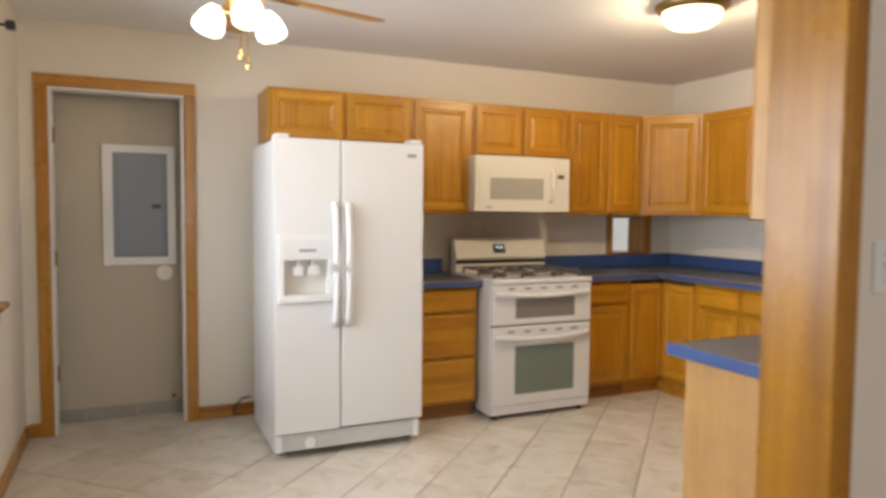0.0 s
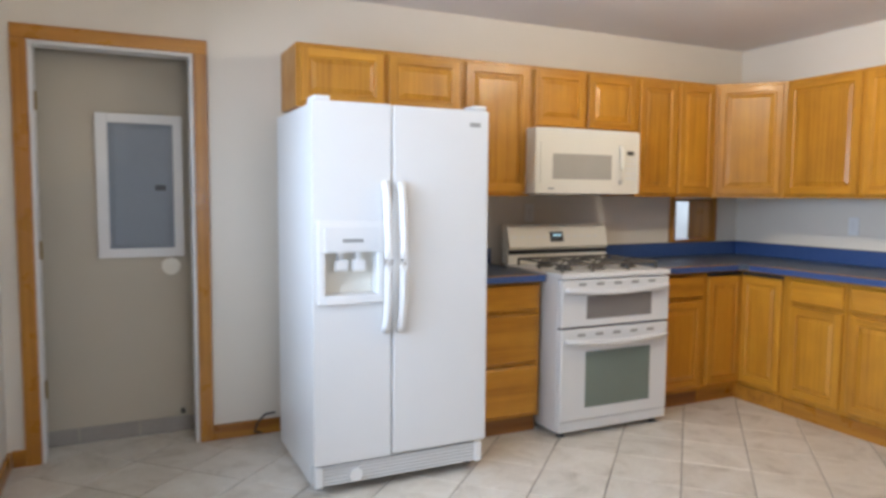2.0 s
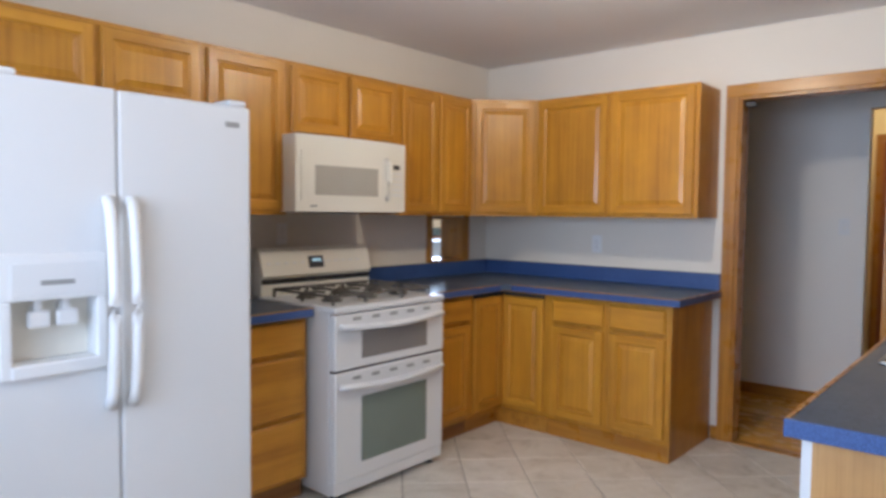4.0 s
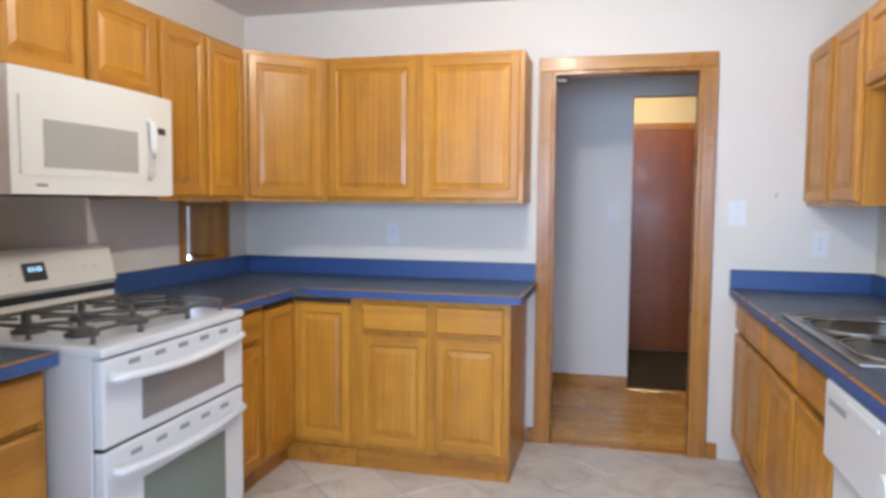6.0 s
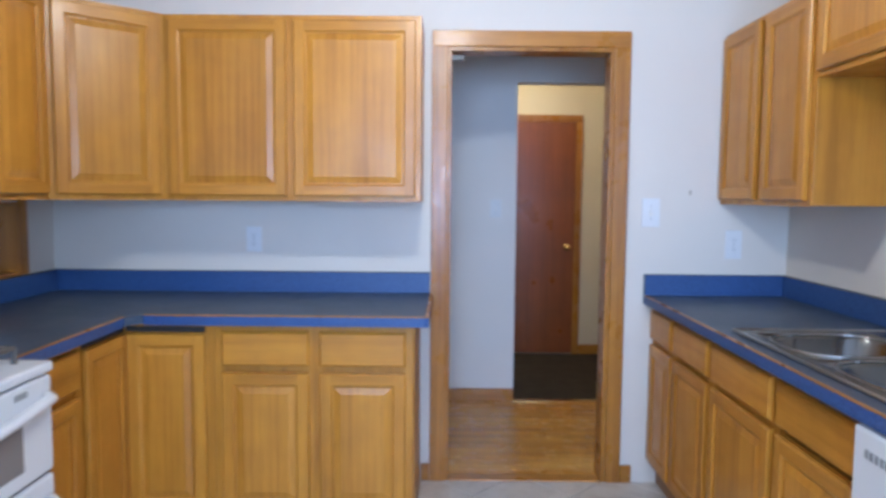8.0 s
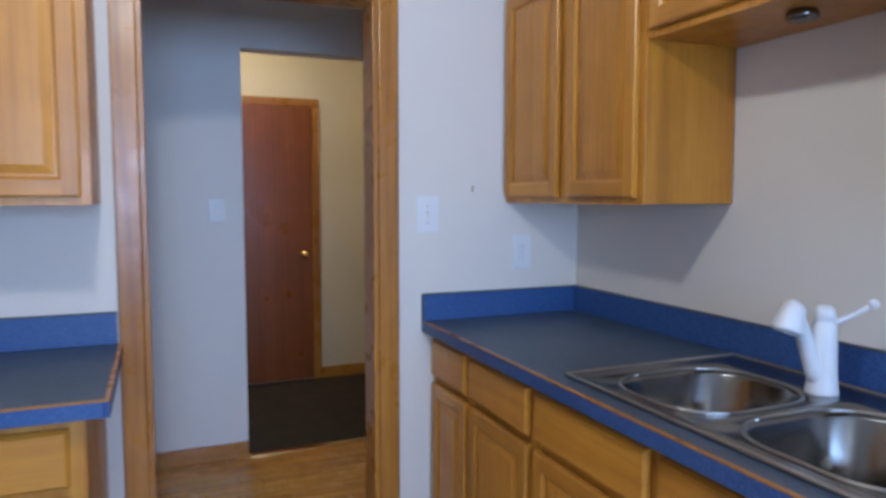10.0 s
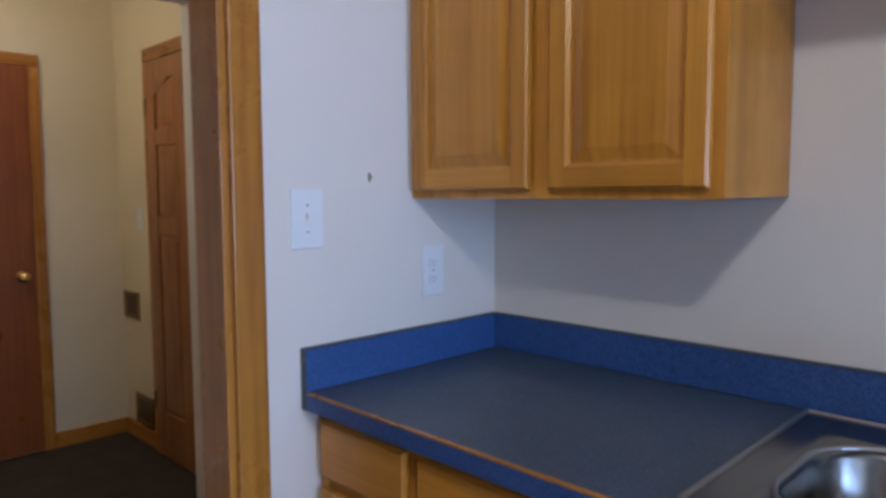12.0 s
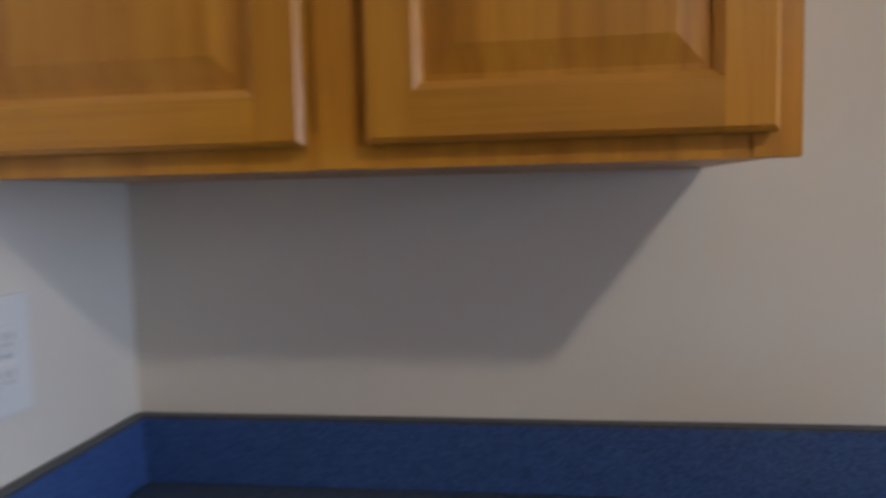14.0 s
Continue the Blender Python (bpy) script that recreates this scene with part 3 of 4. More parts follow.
prism(bm, [(3.268, UY + 0.002), (UX + 0.002, CY + 0.001), (XR - 0.003, CY + 0.001), (XR - 0.003, YF - 0.003), (3.268, YF - 0.003)], UB, UT)
part("body", bm, oak_v, t)
dx, dy = UX - 3.268, CY - UY
dl = math.hypot(dx, dy)
hold = part("face_frame", face_frame(bmesh.new(), dl, UB - 0.002, UT + 0.001, [0.02, dl - 0.02], [UB + 0.014, UT - 0.014], -0.003, -0.0005, 0.02), oak_v, t)
hold.matrix_local = pose(3.268, UY, 0, 0, 0, math.degrees(math.atan2(dy, dx)))
d = raised_door(t, 0.024, dl - 0.024, UB + 0.018, UT - 0.018, -0.004)
d.matrix_local = pose(3.268, UY, 0, 0, 0, math.degrees(math.atan2(dy, dx)))
upper("wide golden oak wall cabinet with two doors", pose(UX, CY, 0, 0, 0, -90), CY - 3.17, UB, UT, [(0.02, 0.515), (0.545, 1.055)], XR - UX)
# over the sink side
SU = 1.775
upper("golden oak wall cabinet in the sink corner", pose(XR - 0.002, SU, 0, 0, 0, 180), 0.806, UB, UT, [(0.022, 0.382), (0.437, 0.782)], SU - YS)
t = upper("short golden oak wall cabinet over the sink with a puck light", pose(3.091, SU, 0, 0, 0, 180), 0.991, 1.80, UT, [(0.02, 0.48), (0.51, 0.97)], SU - YS)
beside = upper("golden oak wall cabinet beside the sink with a pale end panel", pose(2.099, SU, 0, 0, 0, 180), 0.79, UB, UT, [(0.02, 0.385), (0.41, 0.77)], SU - YS)
part("end_panel", B(0.7905, 0.796, 0.012, SU - YS - 0.003, UB + 0.001, UT - 0.001), veneer, beside, "pale oak veneer end panel")
bm = bmesh.new()
lathe(bm, [(0.0, 0.0), (0.035, 0.0), (0.036, 0.012), (0.03, 0.022), (0.0, 0.022)], (2.72, 1.64, 1.777))
tagged(part("puck_light", bm, steel, smooth=True), "small round silver puck light under the cabinet", "light")

# base units, fridge wall
BY = 4.31
base("golden oak base cabinet with three drawers", pose(1.22, BY, 0), 0.475, [(0.02, 0.455, "ddd")], YF - BY - 0.004)
base("golden oak base cabinet with a drawer and door", pose(2.50, BY, 0), 0.45, [(0.02, 0.43, "dd")], YF - BY - 0.004)
# corner unit with a folding door
BXF = 3.29
t = thing("base_cabinet", "golden oak corner base cabinet with a folding door", "cabinet", group="kitchen base cabinets")
bm = bmesh.new()
prism(bm, [(2.952, BY + 0.003), (BXF + 0.003, BY + 0.003), (BXF + 0.003, 3.962), (XR - 0.004, 3.962), (XR - 0.004, YF - 0.004), (2.952, YF - 0.004)], 0.10, 0.872)
part("body", bm, oak_v, t)
bm = bmesh.new()
prism(bm, [(2.952, BY + 0.04), (BXF - 0.006, BY + 0.04), (BXF - 0.006, 3.962), (BXF + 0.01, 3.962), (BXF + 0.01, BY + 0.055), (2.952, BY + 0.055)], 0.0, 0.098)
part("toe_board", bm, trim_x, t)
raised_door(t, 2.975, BXF - 0.012, 0.128, 0.835, BY + 0.001)
d = raised_door(t, 0.012, 0.315, 0.128, 0.835, 0.0)
d.matrix_local = pose(BXF + 0.001, BY, 0, 0, 0, -90)
# body is solid here: black strips paint the shade of a gap over the doors
part("gap", B(2.975, BXF - 0.004, BY + 0.0004, BY + 0.0026, 0.840, 0.862), gap_black, t, "black strip standing in for the shaded gap above the folding door")
part("gap", B(BXF + 0.0004, BXF + 0.0026, BY - 0.315, BY - 0.004, 0.840, 0.862), gap_black, t, "black strip standing in for the shaded gap above the folding door")
end_unit = base("golden oak base cabinet with two drawers and doors", pose(BXF, 3.96, 0, 0, 0, -90), 0.775, [(0.03, 0.37, "dd"), (0.41, 0.745, "dd")], XR - BXF - 0.004, -0.006, trim_x)
part("end_panel", B(0.7752, 0.7795, -0.008, XR - BXF - 0.004, 0.0, 0.872, 0.001), oak_v, end_unit)
# sink side
SB = 2.072
base("narrow golden oak base cabinet by the doorway", pose(XR - 0.003, SB, 0, 0, 0, 180), 0.325, [(0.02, 0.31, "dd")], SB - YS - 0.004)
base("golden oak base cabinet with a drawer", pose(3.571, SB, 0, 0, 0, 180), 0.414, [(0.016, 0.396, "dd")], SB - YS - 0.004)
base("golden oak sink base cabinet", pose(3.156, SB, 0, 0, 0, 180), 0.94, [(0.02, 0.48, "dd"), (0.515, 0.92, "dd")], SB - YS - 0.004, top=0.69)
sink_base = bpy.data.objects["base_cabinet.005"]
part("apron", B(0.002, 0.938, 0.003, 0.018, 0.69, 0.872), oak_x, sink_base)
for a in (0.001, 0.923):
    part("side", B(a, a + 0.016, 0.018, 0.64, 0.69, 0.872), oak_v, sink_base)
run_end = base("golden oak base cabinet at the end of the run", pose(1.612, SB, 0, 0, 0, 180), 0.24, [(0.02, 0.185, "dd")], SB - YS - 0.004)
part("end_panel", B(0.2405, 0.246, -0.002, SB - YS - 0.004, 0.0, 0.872), veneer, run_end, "pale oak veneer end panel")
part("corner_strip", B(0.195, 0.207, -0.033, -0.0025, 0.0, 0.872, 0.002), white_plastic, run_end, "narrow white filler strip")

# ---- counters ----


def worktop(label, outline, front, splash):
    """Laminate top: slab with its front edge band, the thin wooden seam along it, and the upstands."""
    t = thing("countertop", label, "countertop")
    bm = bmesh.new()
    prism(bm, outline, 0.878, CT - 0.001)
    part("slab", bm, blue_top, t)
    for x0, x1, y0, y1, ax in front:
        part("edge_band", B(x0, x1, y0, y1, 0.874, CT - 0.004, 0.002), blue_edge, t, "blue laminate edge")
        part("edge_seam", B(x0, x1, y0, y1, CT - 0.0035, CT + 0.0005, 0.001), trim_x if ax == "x" else trim_y, t, "thin brown edge seam")
    for x0, x1, y0, y1 in splash:
        part("backsplash", B(x0, x1, y0, y1, CT + 0.0005, 1.011, 0.001), blue_edge, t, "blue speckled laminate upstand")
        part("backsplash_cap", B(x0, x1, y0, y1, 1.0112, 1.015, 0.001), cap_grey, t, "dark laminate top edge")
    return t


FE, RE, SE = 4.275, 3.255, 2.112
worktop("blue-grey laminate countertop between refrigerator and stove", [(1.205, FE), (1.704, FE), (1.704, YF - 0.002), (1.205, YF - 0.002)],
        [(1.205, 1.704, FE - 0.012, FE - 0.0005, "x")], [(1.205, 1.704, YF - 0.022, YF - 0.003)])
worktop("blue-grey laminate corner countertop with blue edges", [(2.496, FE), (RE - 0.06, FE), (RE, FE - 0.06), (RE, 3.138), (XR - 0.002, 3.138), (XR - 0.002, YF - 0.002), (2.496, YF - 0.002)],
        [(2.496, RE - 0.06, FE - 0.012, FE - 0.0005, "x"), (RE - 0.012, RE - 0.0005, 3.138, FE - 0.06, "y"), (RE - 0.012, XR - 0.002, 3.126, 3.1375, "x")],
        [(2.496, XR - 0.003, YF - 0.022, YF - 0.003), (XR - 0.022, XR - 0.003, 3.138, YF - 0.023)])
# sink counter is made of strips round the sink's opening
KX0, KX1, KY0, KY1 = 2.15, 3.01, 1.53, 2.04
t = thing("countertop", "blue-grey laminate countertop around the steel sink", "countertop")
PE = 1.332
for q in ((PE, KX0, YS + 0.002, SE), (KX1, XR - 0.002, YS + 0.002, SE), (KX0, KX1, YS + 0.002, KY0), (KX0, KX1, KY1, SE)):
    part("slab", B(*q, 0.878, CT - 0.001), blue_top, t)
part("edge_band", B(PE, XR - 0.023, SE + 0.0005, SE + 0.012, 0.874, CT - 0.004, 0.002), blue_edge, t, "blue laminate edge")
part("edge_seam", B(PE, XR - 0.023, SE + 0.0005, SE + 0.012, CT - 0.0035, CT + 0.0005, 0.001), trim_x, t, "thin brown edge seam")
part("edge_band", B(PE - 0.012, PE - 0.0005, YS + 0.002, SE + 0.012, 0.874, CT, 0.002), blue_edge, t, "blue laminate edge")
for q in ((PE, XR - 0.003, YS + 0.003, YS + 0.022), (XR - 0.022, XR - 0.003, YS + 0.023, SE + 0.009)):
    part("backsplash", B(*q, CT + 0.0005, 1.011, 0.001), blue_edge, t, "blue speckled laminate upstand")
    part("backsplash_cap", B(*q, 1.0112, 1.015, 0.001), cap_grey, t, "dark laminate top edge")
part("backsplash_end", B(XR - 0.022, XR - 0.003, SE + 0.0092, SE + 0.012, 0.874, 1.015, 0.001), cap_grey, t, "dark laminate end strip")

# ---- sink and faucet ----


def rounded(x0, x1, y0, y1, r, seg=6):
    out = []
    for cx, cy, a0 in ((x1 - r, y1 - r, 0), (x0 + r, y1 - r, 90), (x0 + r, y0 + r, 180), (x1 - r, y0 + r, 270)):
        out += [(cx + r * math.cos(radians(a0 + 90 * i / seg)), cy + r * math.sin(radians(a0 + 90 * i / seg))) for i in range(seg + 1)]
    return out


def bowl(bm, x0, x1, y0, y1, top, deep):
    loops = []
    for ins, z in ((-0.022, top + 0.002), (0.0, top + 0.001), (0.008, top - 0.012), (0.016, top - deep + 0.04), (0.03, top - deep + 0.012), (0.06, top - deep), (0.15, top - deep - 0.003)):
        loops.append([bm.verts.new((x, y, z)) for x, y in rounded(x0 + ins, x1 - ins, y0 + ins, y1 - ins, 0.003 if ins < 0 else 0.13 - ins * 0.3)])
    for a, b in zip(loops, loops[1:]):
        for i in range(len(a)):
            bm.faces.new((a[i], a[(i + 1) % len(a)], b[(i + 1) % len(a)], b[i]))
    bm.faces.new(loops[-1])
    return bm


t = thing("sink", "double-bowl brushed stainless steel kitchen sink", "sink")
part("bowl", bowl(bmesh.new(), 2.615, 2.95, 1.63, 2.015, CT + 0.004, 0.17), steel, t, smooth=True)
part("bowl", bowl(bmesh.new(), 2.185, 2.57, 1.63, 2.015, CT + 0.004, 0.19), steel, t, smooth=True)
bm = bmesh.new()
for a in ((2.135, 2.164, 1.495, 2.062), (2.971, 3.03, 1.495, 2.062), (2.164, 2.971, 1.495, 1.609), (2.164, 2.971, 2.036, 2.062), (2.591, 2.594, 1.609, 2.036)):
    box(bm, *a, CT - 0.0005, CT + 0.0055, 0.0015)
part("rim", bm, steel, t)
edge = [(*p, CT + 0.005) for p in rounded(2.137, 3.028, 1.497, 2.060, 0.008, 3)]
part("bead", tube(bmesh.new(), edge + edge[:2], 0.0055, 8), steel_rim, t, "bright raised steel bead", True)
for q in ((2.615, 2.95), (2.185, 2.57)):
    lip = [(*p, CT + 0.0055) for p in rounded(*q, 1.63, 2.015, 0.13, 8)]
    part("lip", tube(bmesh.new(), lip + lip[:2], 0.004, 8), steel_rim, t, "bright rolled lip of the bowl", True)
for cx in (2.36, 2.77):
    bm = bmesh.new()
    lathe(bm, [(0.0, 0.0), (0.045, 0.0), (0.045, 0.004), (0.03, 0.005), (0.012, 0.002), (0.0, 0.002)], (cx, 1.81, CT - (0.189 if cx < 2.5 else 0.169)))
    part("drain", bm, steel, t, "round strainer drain")

t = thing("faucet", "white single-lever kitchen faucet with pull-out spray", "faucet", pose(2.655, 1.607, CT + 0.0055))
bm = bmesh.new()
lathe(bm, [(0.0, 0), (0.036, 0), (0.036, 0.006), (0.034, 0.02), (0.031, 0.06), (0.029, 0.13), (0.027, 0.16), (0.021, 0.166), (0.021, 0.172), (0.024, 0.176), (0.022, 0.196), (0.014, 0.204), (0.0, 0.206)])
part("body", bm, white_plastic, t, smooth=True)
bm = bmesh.new()
tube(bm, [(0.0, 0.008, 0.02), (0.004, 0.022, 0.06), (0.008, 0.042, 0.11), (0.012, 0.062, 0.16), (0.014, 0.07, 0.182)], [0.022, 0.023, 0.020, 0.017, 0.015], 14)
part("spout", bm, white_plastic, t, smooth=True)
bm = bmesh.new()
tube(bm, [(0.014, 0.07, 0.214), (0.015, 0.074, 0.208), (0.018, 0.083, 0.185), (0.02, 0.092, 0.155), (0.02, 0.094, 0.148)], [0.012, 0.024, 0.029, 0.037, 0.036], 18)
part("spray_head", bm, white_plastic, t, smooth=True)
part("spray_face", cyl(bmesh.new(), (0.0201, 0.0942, 0.1475), (0.0206, 0.0958, 0.1425), 0.031, 0.03), grey_plastic, t)
bm = bmesh.new()
tube(bm, [(0, 0, 0.165), (-0.022, -0.016, 0.17), (-0.05, -0.034, 0.19), (-0.075, -0.048, 0.212)], [0.013, 0.008, 0.006, 0.006], 10)
bmesh.ops.create_uvsphere(bm, u_segments=12, v_segments=8, radius=0.012, matrix=Matrix.Translation((-0.08, -0.05, 0.216)))
part("lever", bm, white_plastic, t, smooth=True)

# ---- refrigerator ----
FX0, FX1, FYF, FYB, FH = 0.298, 1.157, 3.95, 4.68, 1.745
FM = 0.66
t = thing("refrigerator", "white side-by-side refrigerator with dispenser in the door", "refrigerator")
part("body", B(FX0 + 0.004, FX1 - 0.004, FYF + 0.085, FYB, 0.03, FH, 0.008), white_gloss, t)
door_bm = bmesh.new()
DSX0, DSX1, DSZ0, DSZ1 = 0.316, 0.62, 0.868, 1.236
# freezer door is built round the dispenser's recess
box(door_bm, FX0, FM - 0.004, FYF, FYF + 0.078, DSZ1, FH + 0.005)
box(door_bm, FX0, FM - 0.004, FYF, FYF + 0.078, 0.15, DSZ0)
box(door_bm, FX0, DSX0 + 0.03, FYF, FYF + 0.078, DSZ0, DSZ1)
box(door_bm, DSX1 - 0.03, FM - 0.004, FYF, FYF + 0.078, DSZ0, DSZ1)
box(door_bm, DSX0 + 0.03, DSX1 - 0.03, FYF, FYF + 0.078, DSZ0 + 0.228, DSZ1)
bmesh.ops.remove_doubles(door_bm, verts=door_bm.verts, dist=0.0001)
fd = part("door", door_bm, white_gloss, t)
rd = part("door", B(FM + 0.004, FX1, FYF, FYF + 0.078, 0.15, FH + 0.005, 0.012), white_gloss, t)
bm = bmesh.new()
box(bm, FX0 + 0.006, FX1 - 0.006, FYF + 0.079, FYF + 0.0845, 0.15, FH)
part("gasket", bm, grey_plastic, t, "grey door gasket")
bm = bmesh.new()           # dispenser surround
rz0, rz1 = DSZ0 + 0.04, DSZ0 + 0.228
box(bm, DSX0, DSX1, FYF - 0.014, FYF - 0.001, rz1, DSZ1, 0.004)
box(bm, DSX0, DSX0 + 0.032, FYF - 0.014, FYF - 0.001, DSZ0, rz1, 0.004)
box(bm, DSX1 - 0.032, DSX1, FYF - 0.014, FYF - 0.001, DSZ0, rz1, 0.004)
box(bm, DSX0 + 0.03, DSX1 - 0.03, FYF - 0.02, FYF + 0.07, DSZ0, rz0, 0.004)
part("dispenser_frame", bm, white_plastic, fd, "white plastic dispenser frame")
part("dispenser_recess", B(DSX0 + 0.03, DSX1 - 0.03, FYF + 0.07, FYF + 0.076, rz0, rz1), white_cream, fd, "shaded dispenser recess")
part("dispenser_panel", B(DSX0 + 0.03, DSX1 - 0.03, FYF - 0.018, FYF - 0.0145, rz1 + 0.012, DSZ1 - 0.03, 0.001), white_gloss, fd)
part("badge", B(DSX0 + 0.11, DSX1 - 0.1, FYF - 0.020, FYF - 0.0185, rz1 + 0.045, rz1 + 0.06), grey_plastic, fd, "small grey badge")
for a in (0.40, 0.48):
    bm = bmesh.new()
    box(bm, a, a + 0.062, FYF + 0.012, FYF + 0.03, rz1 - 0.085, rz1 - 0.035, 0.006)
    box(bm, a + 0.02, a + 0.04, FYF + 0.02, FYF + 0.07, rz1 - 0.05, rz1 - 0.001)
    part("lever", bm, white_plastic, fd, "white dispenser paddle")
for d, hx, bend in ((fd, FM - 0.036, 1), (rd, FM + 0.036, -1)):
    bm = bmesh.new()
    z0, z1 = 0.735, 1.405
    n = 18
    pts = []
    for i in range(n + 1):
        s = i / n
        pts.append((hx, FYF - 0.012 - 0.045 * math.sin(math.pi * s) ** 0.45, z0 + (z1 - z0) * s))
    tube(bm, pts, 0.0185, 12)
    part("handle", bm, white_plastic, d, "long curved white handle", True)
part("badge", B(FX1 - 0.105, FX1 - 0.05, FYF - 0.003, FYF - 0.0005, FH - 0.075, FH - 0.055), grey_plastic, rd, "small dark badge")
for a in (FX0 + 0.01, FX1 - 0.085):
    bm = B(a, a + 0.075, FYF + 0.01, FYF + 0.12, FH + 0.006, FH + 0.028, 0.008)
    part("hinge_cover", bm, white_plastic, t)
part("kick_plate", B(FX0 + 0.02, FX1 - 0.02, FYF + 0.03, FYF + 0.05, 0.05, 0.145), grey_plastic, t, "grey base grille backing")
for i in range(6):
    part("slat", B(FX0 + 0.025, FX1 - 0.025, FYF + 0.012, FYF + 0.029, 0.05 + 0.0155 * i, 0.0595 + 0.0155 * i, 0.002), white_plastic, t)
for a in (FX0 + 0.004, FX1 - 0.055):
    part("grille_end", B(a, a + 0.035, FYF + 0.006, FYF + 0.03, 0.045, 0.143, 0.004), white_plastic, t)
bm = bmesh.new()
cyl(bm, (0.49, FYF + 0.002, 0.085), (0.49, FYF + 0.011, 0.085), 0.032, seg=20)
part("filter_cap", bm, white_plastic, t, "round white filter cap")
for a in (FX0 + 0.05, FX1 - 0.05):
    for y in (FYB - 0.05, FYF + 0.12):
        part("roller", cyl(bmesh.new(), (a, y, 0.0), (a, y, 0.03), 0.02), dark_plastic, t)
tagged(part("power_cord", tube(bmesh.new(), [(0.24, YF - 0.02, 0.012), (0.2, YF - 0.05, 0.03), (0.21, YF - 0.08, 0.09), (0.25, YF - 0.1, 0.14), (0.3, YF - 0.12, 0.15)], 0.006, 8), dark_plastic, smooth=True), "dark cord behind the refrigerator", "cable")

# ---- range ----
RX0, RX1, RYF, RYB = 1.716, 2.488, 4.13, 4.80
t = thing("gas_range", "white gas range with two ovens and black grates", "stove")
part("body", B(RX0 + 0.003, RX1 - 0.003, RYF + 0.04, RYB, 0.03, 0.905, 0.004), white_gloss, t)
part("cooktop", B(RX0, RX1, RYF - 0.005, RYB - 0.06, 0.895, 0.925, 0.008), white_gloss, t)
od1 = part("upper_oven_door", B(RX0 + 0.004, RX1 - 0.004, RYF, RYF + 0.038, 0.625, 0.888, 0.008), white_gloss, t)
od2 = part("lower_oven_door", B(RX0 + 0.004, RX1 - 0.004, RYF, RYF + 0.038, 0.095, 0.615, 0.008), white_gloss, t)
part("window", B(RX0 + 0.17, RX1 - 0.14, RYF - 0.003, RYF - 0.0005, 0.668, 0.80, 0.001), grey_glass, od1, "grey oven window")
part("window", B(RX0 + 0.17, RX1 - 0.14, RYF - 0.003, RYF - 0.0005, 0.165, 0.485, 0.001), oven_glass, od2, "greenish dark oven window")
for d, z in ((od1, 0.835), (od2, 0.552)):
    bm = bmesh.new()
    pts = [(RX0 + 0.035, RYF - 0.002, z), (RX0 + 0.045, RYF - 0.02, z - 0.004)]
    for i in range(9):
        s = i / 8
        pts.append((RX0 + 0.075 + (RX1 - RX0 - 0.15) * s, RYF - 0.027 - 0.012 * math.sin(math.pi * s), z - 0.004 - 0.014 * math.sin(math.pi * s)))
    pts += [(RX1 - 0.045, RYF - 0.02, z - 0.004), (RX1 - 0.035, RYF - 0.002, z)]
    part("handle", tube(bm, pts, 0.018, 12, 0.8), white_gloss, d, "long white bowed handle", True)
    for i in range(5):
        x = RX0 + 0.14 + i * (RX1 - RX0 - 0.28) / 4
        part("vent_slot", B(x - 0.025, x + 0.025, RYF - 0.002, RYF - 0.0003, z + 0.02, z + 0.036), grey_plastic, d, "grey vent slot")
part("gap_strip", B(RX0 + 0.006, RX1 - 0.006, RYF + 0.012, RYF + 0.039, 0.615, 0.625), dark_plastic, t, "dark gap between ovens")
bm = bmesh.new()
box(bm, RX0 + 0.004, RX1 - 0.004, RYF + 0.004, RYB - 0.05, 0.035, 0.094, 0.006)
part("kick_panel", bm, white_gloss, t)
for a in (RX0 + 0.05, RX1 - 0.05):
    for y in (RYF + 0.06, RYB - 0.1):
        part("foot", cyl(bmesh.new(), (a, y, 0.0), (a, y, 0.036), 0.022, 0.016), dark_plastic, t)
bm = bmesh.new()           # backguard with a sloping face
sec = [(RYB - 0.085, 0.925), (RYB - 0.085, 0.98), (RYB - 0.075, 1.0), (RYB - 0.10, 1.03), (RYB - 0.065, 1.155), (RYB - 0.05, 1.17), (RYB, 1.17), (RYB, 0.925)]
a = [bm.verts.new((RX0 + 0.01, y, z)) for y, z in sec]
b = [bm.verts.new((RX1 - 0.01, y, z)) for y, z in sec]
bm.faces.new(a)
bm.faces.new(b[::-1])
for i in range(len(sec)):
    bm.faces.new((a[i], a[(i + 1) % len(sec)], b[(i + 1) % len(sec)], b[i]))
bg = part("backguard", bm, white_cream, t, "cream control backguard")
part("vent_gap", B(RX0 + 0.015, RX1 - 0.015, RYB - 0.09, RYB - 0.0745, 0.987, 1.012), dark_plastic, bg, "dark vent gap")
mid = (RX0 + RX1) / 2
bm = bmesh.new()
tilt = pose(mid - 0.02, RYB - 0.0835, 1.092, -15.6)
box(bm, -0.05, 0.05, -0.004, 0.004, -0.033, 0.033, 0.002)
dp = part("display", bm, dark_plastic, bg, "black clock display")
dp.matrix_local = tilt
bm = bmesh.new()
for x in (-0.022, -0.006, 0.012, 0.026):
    box(bm, x - 0.005, x + 0.005, -0.0052, -0.0045, 0.0, 0.018)
dg = part("digits", bm, clock_blue, dp, "dim blue digits")
for i in range(10):
    x = -0.30 + 0.055 * i + (0.12 if i > 4 else 0)
    bm = bmesh.new()
    box(bm, -0.014, 0.014, -0.002, 0.002, -0.006, 0.006, 0.001)
    k = part("button", bm, white_plastic, bg)
    k.matrix_local = pose(mid + x - 0.03, RYB - 0.0835, 1.092, -15.6)
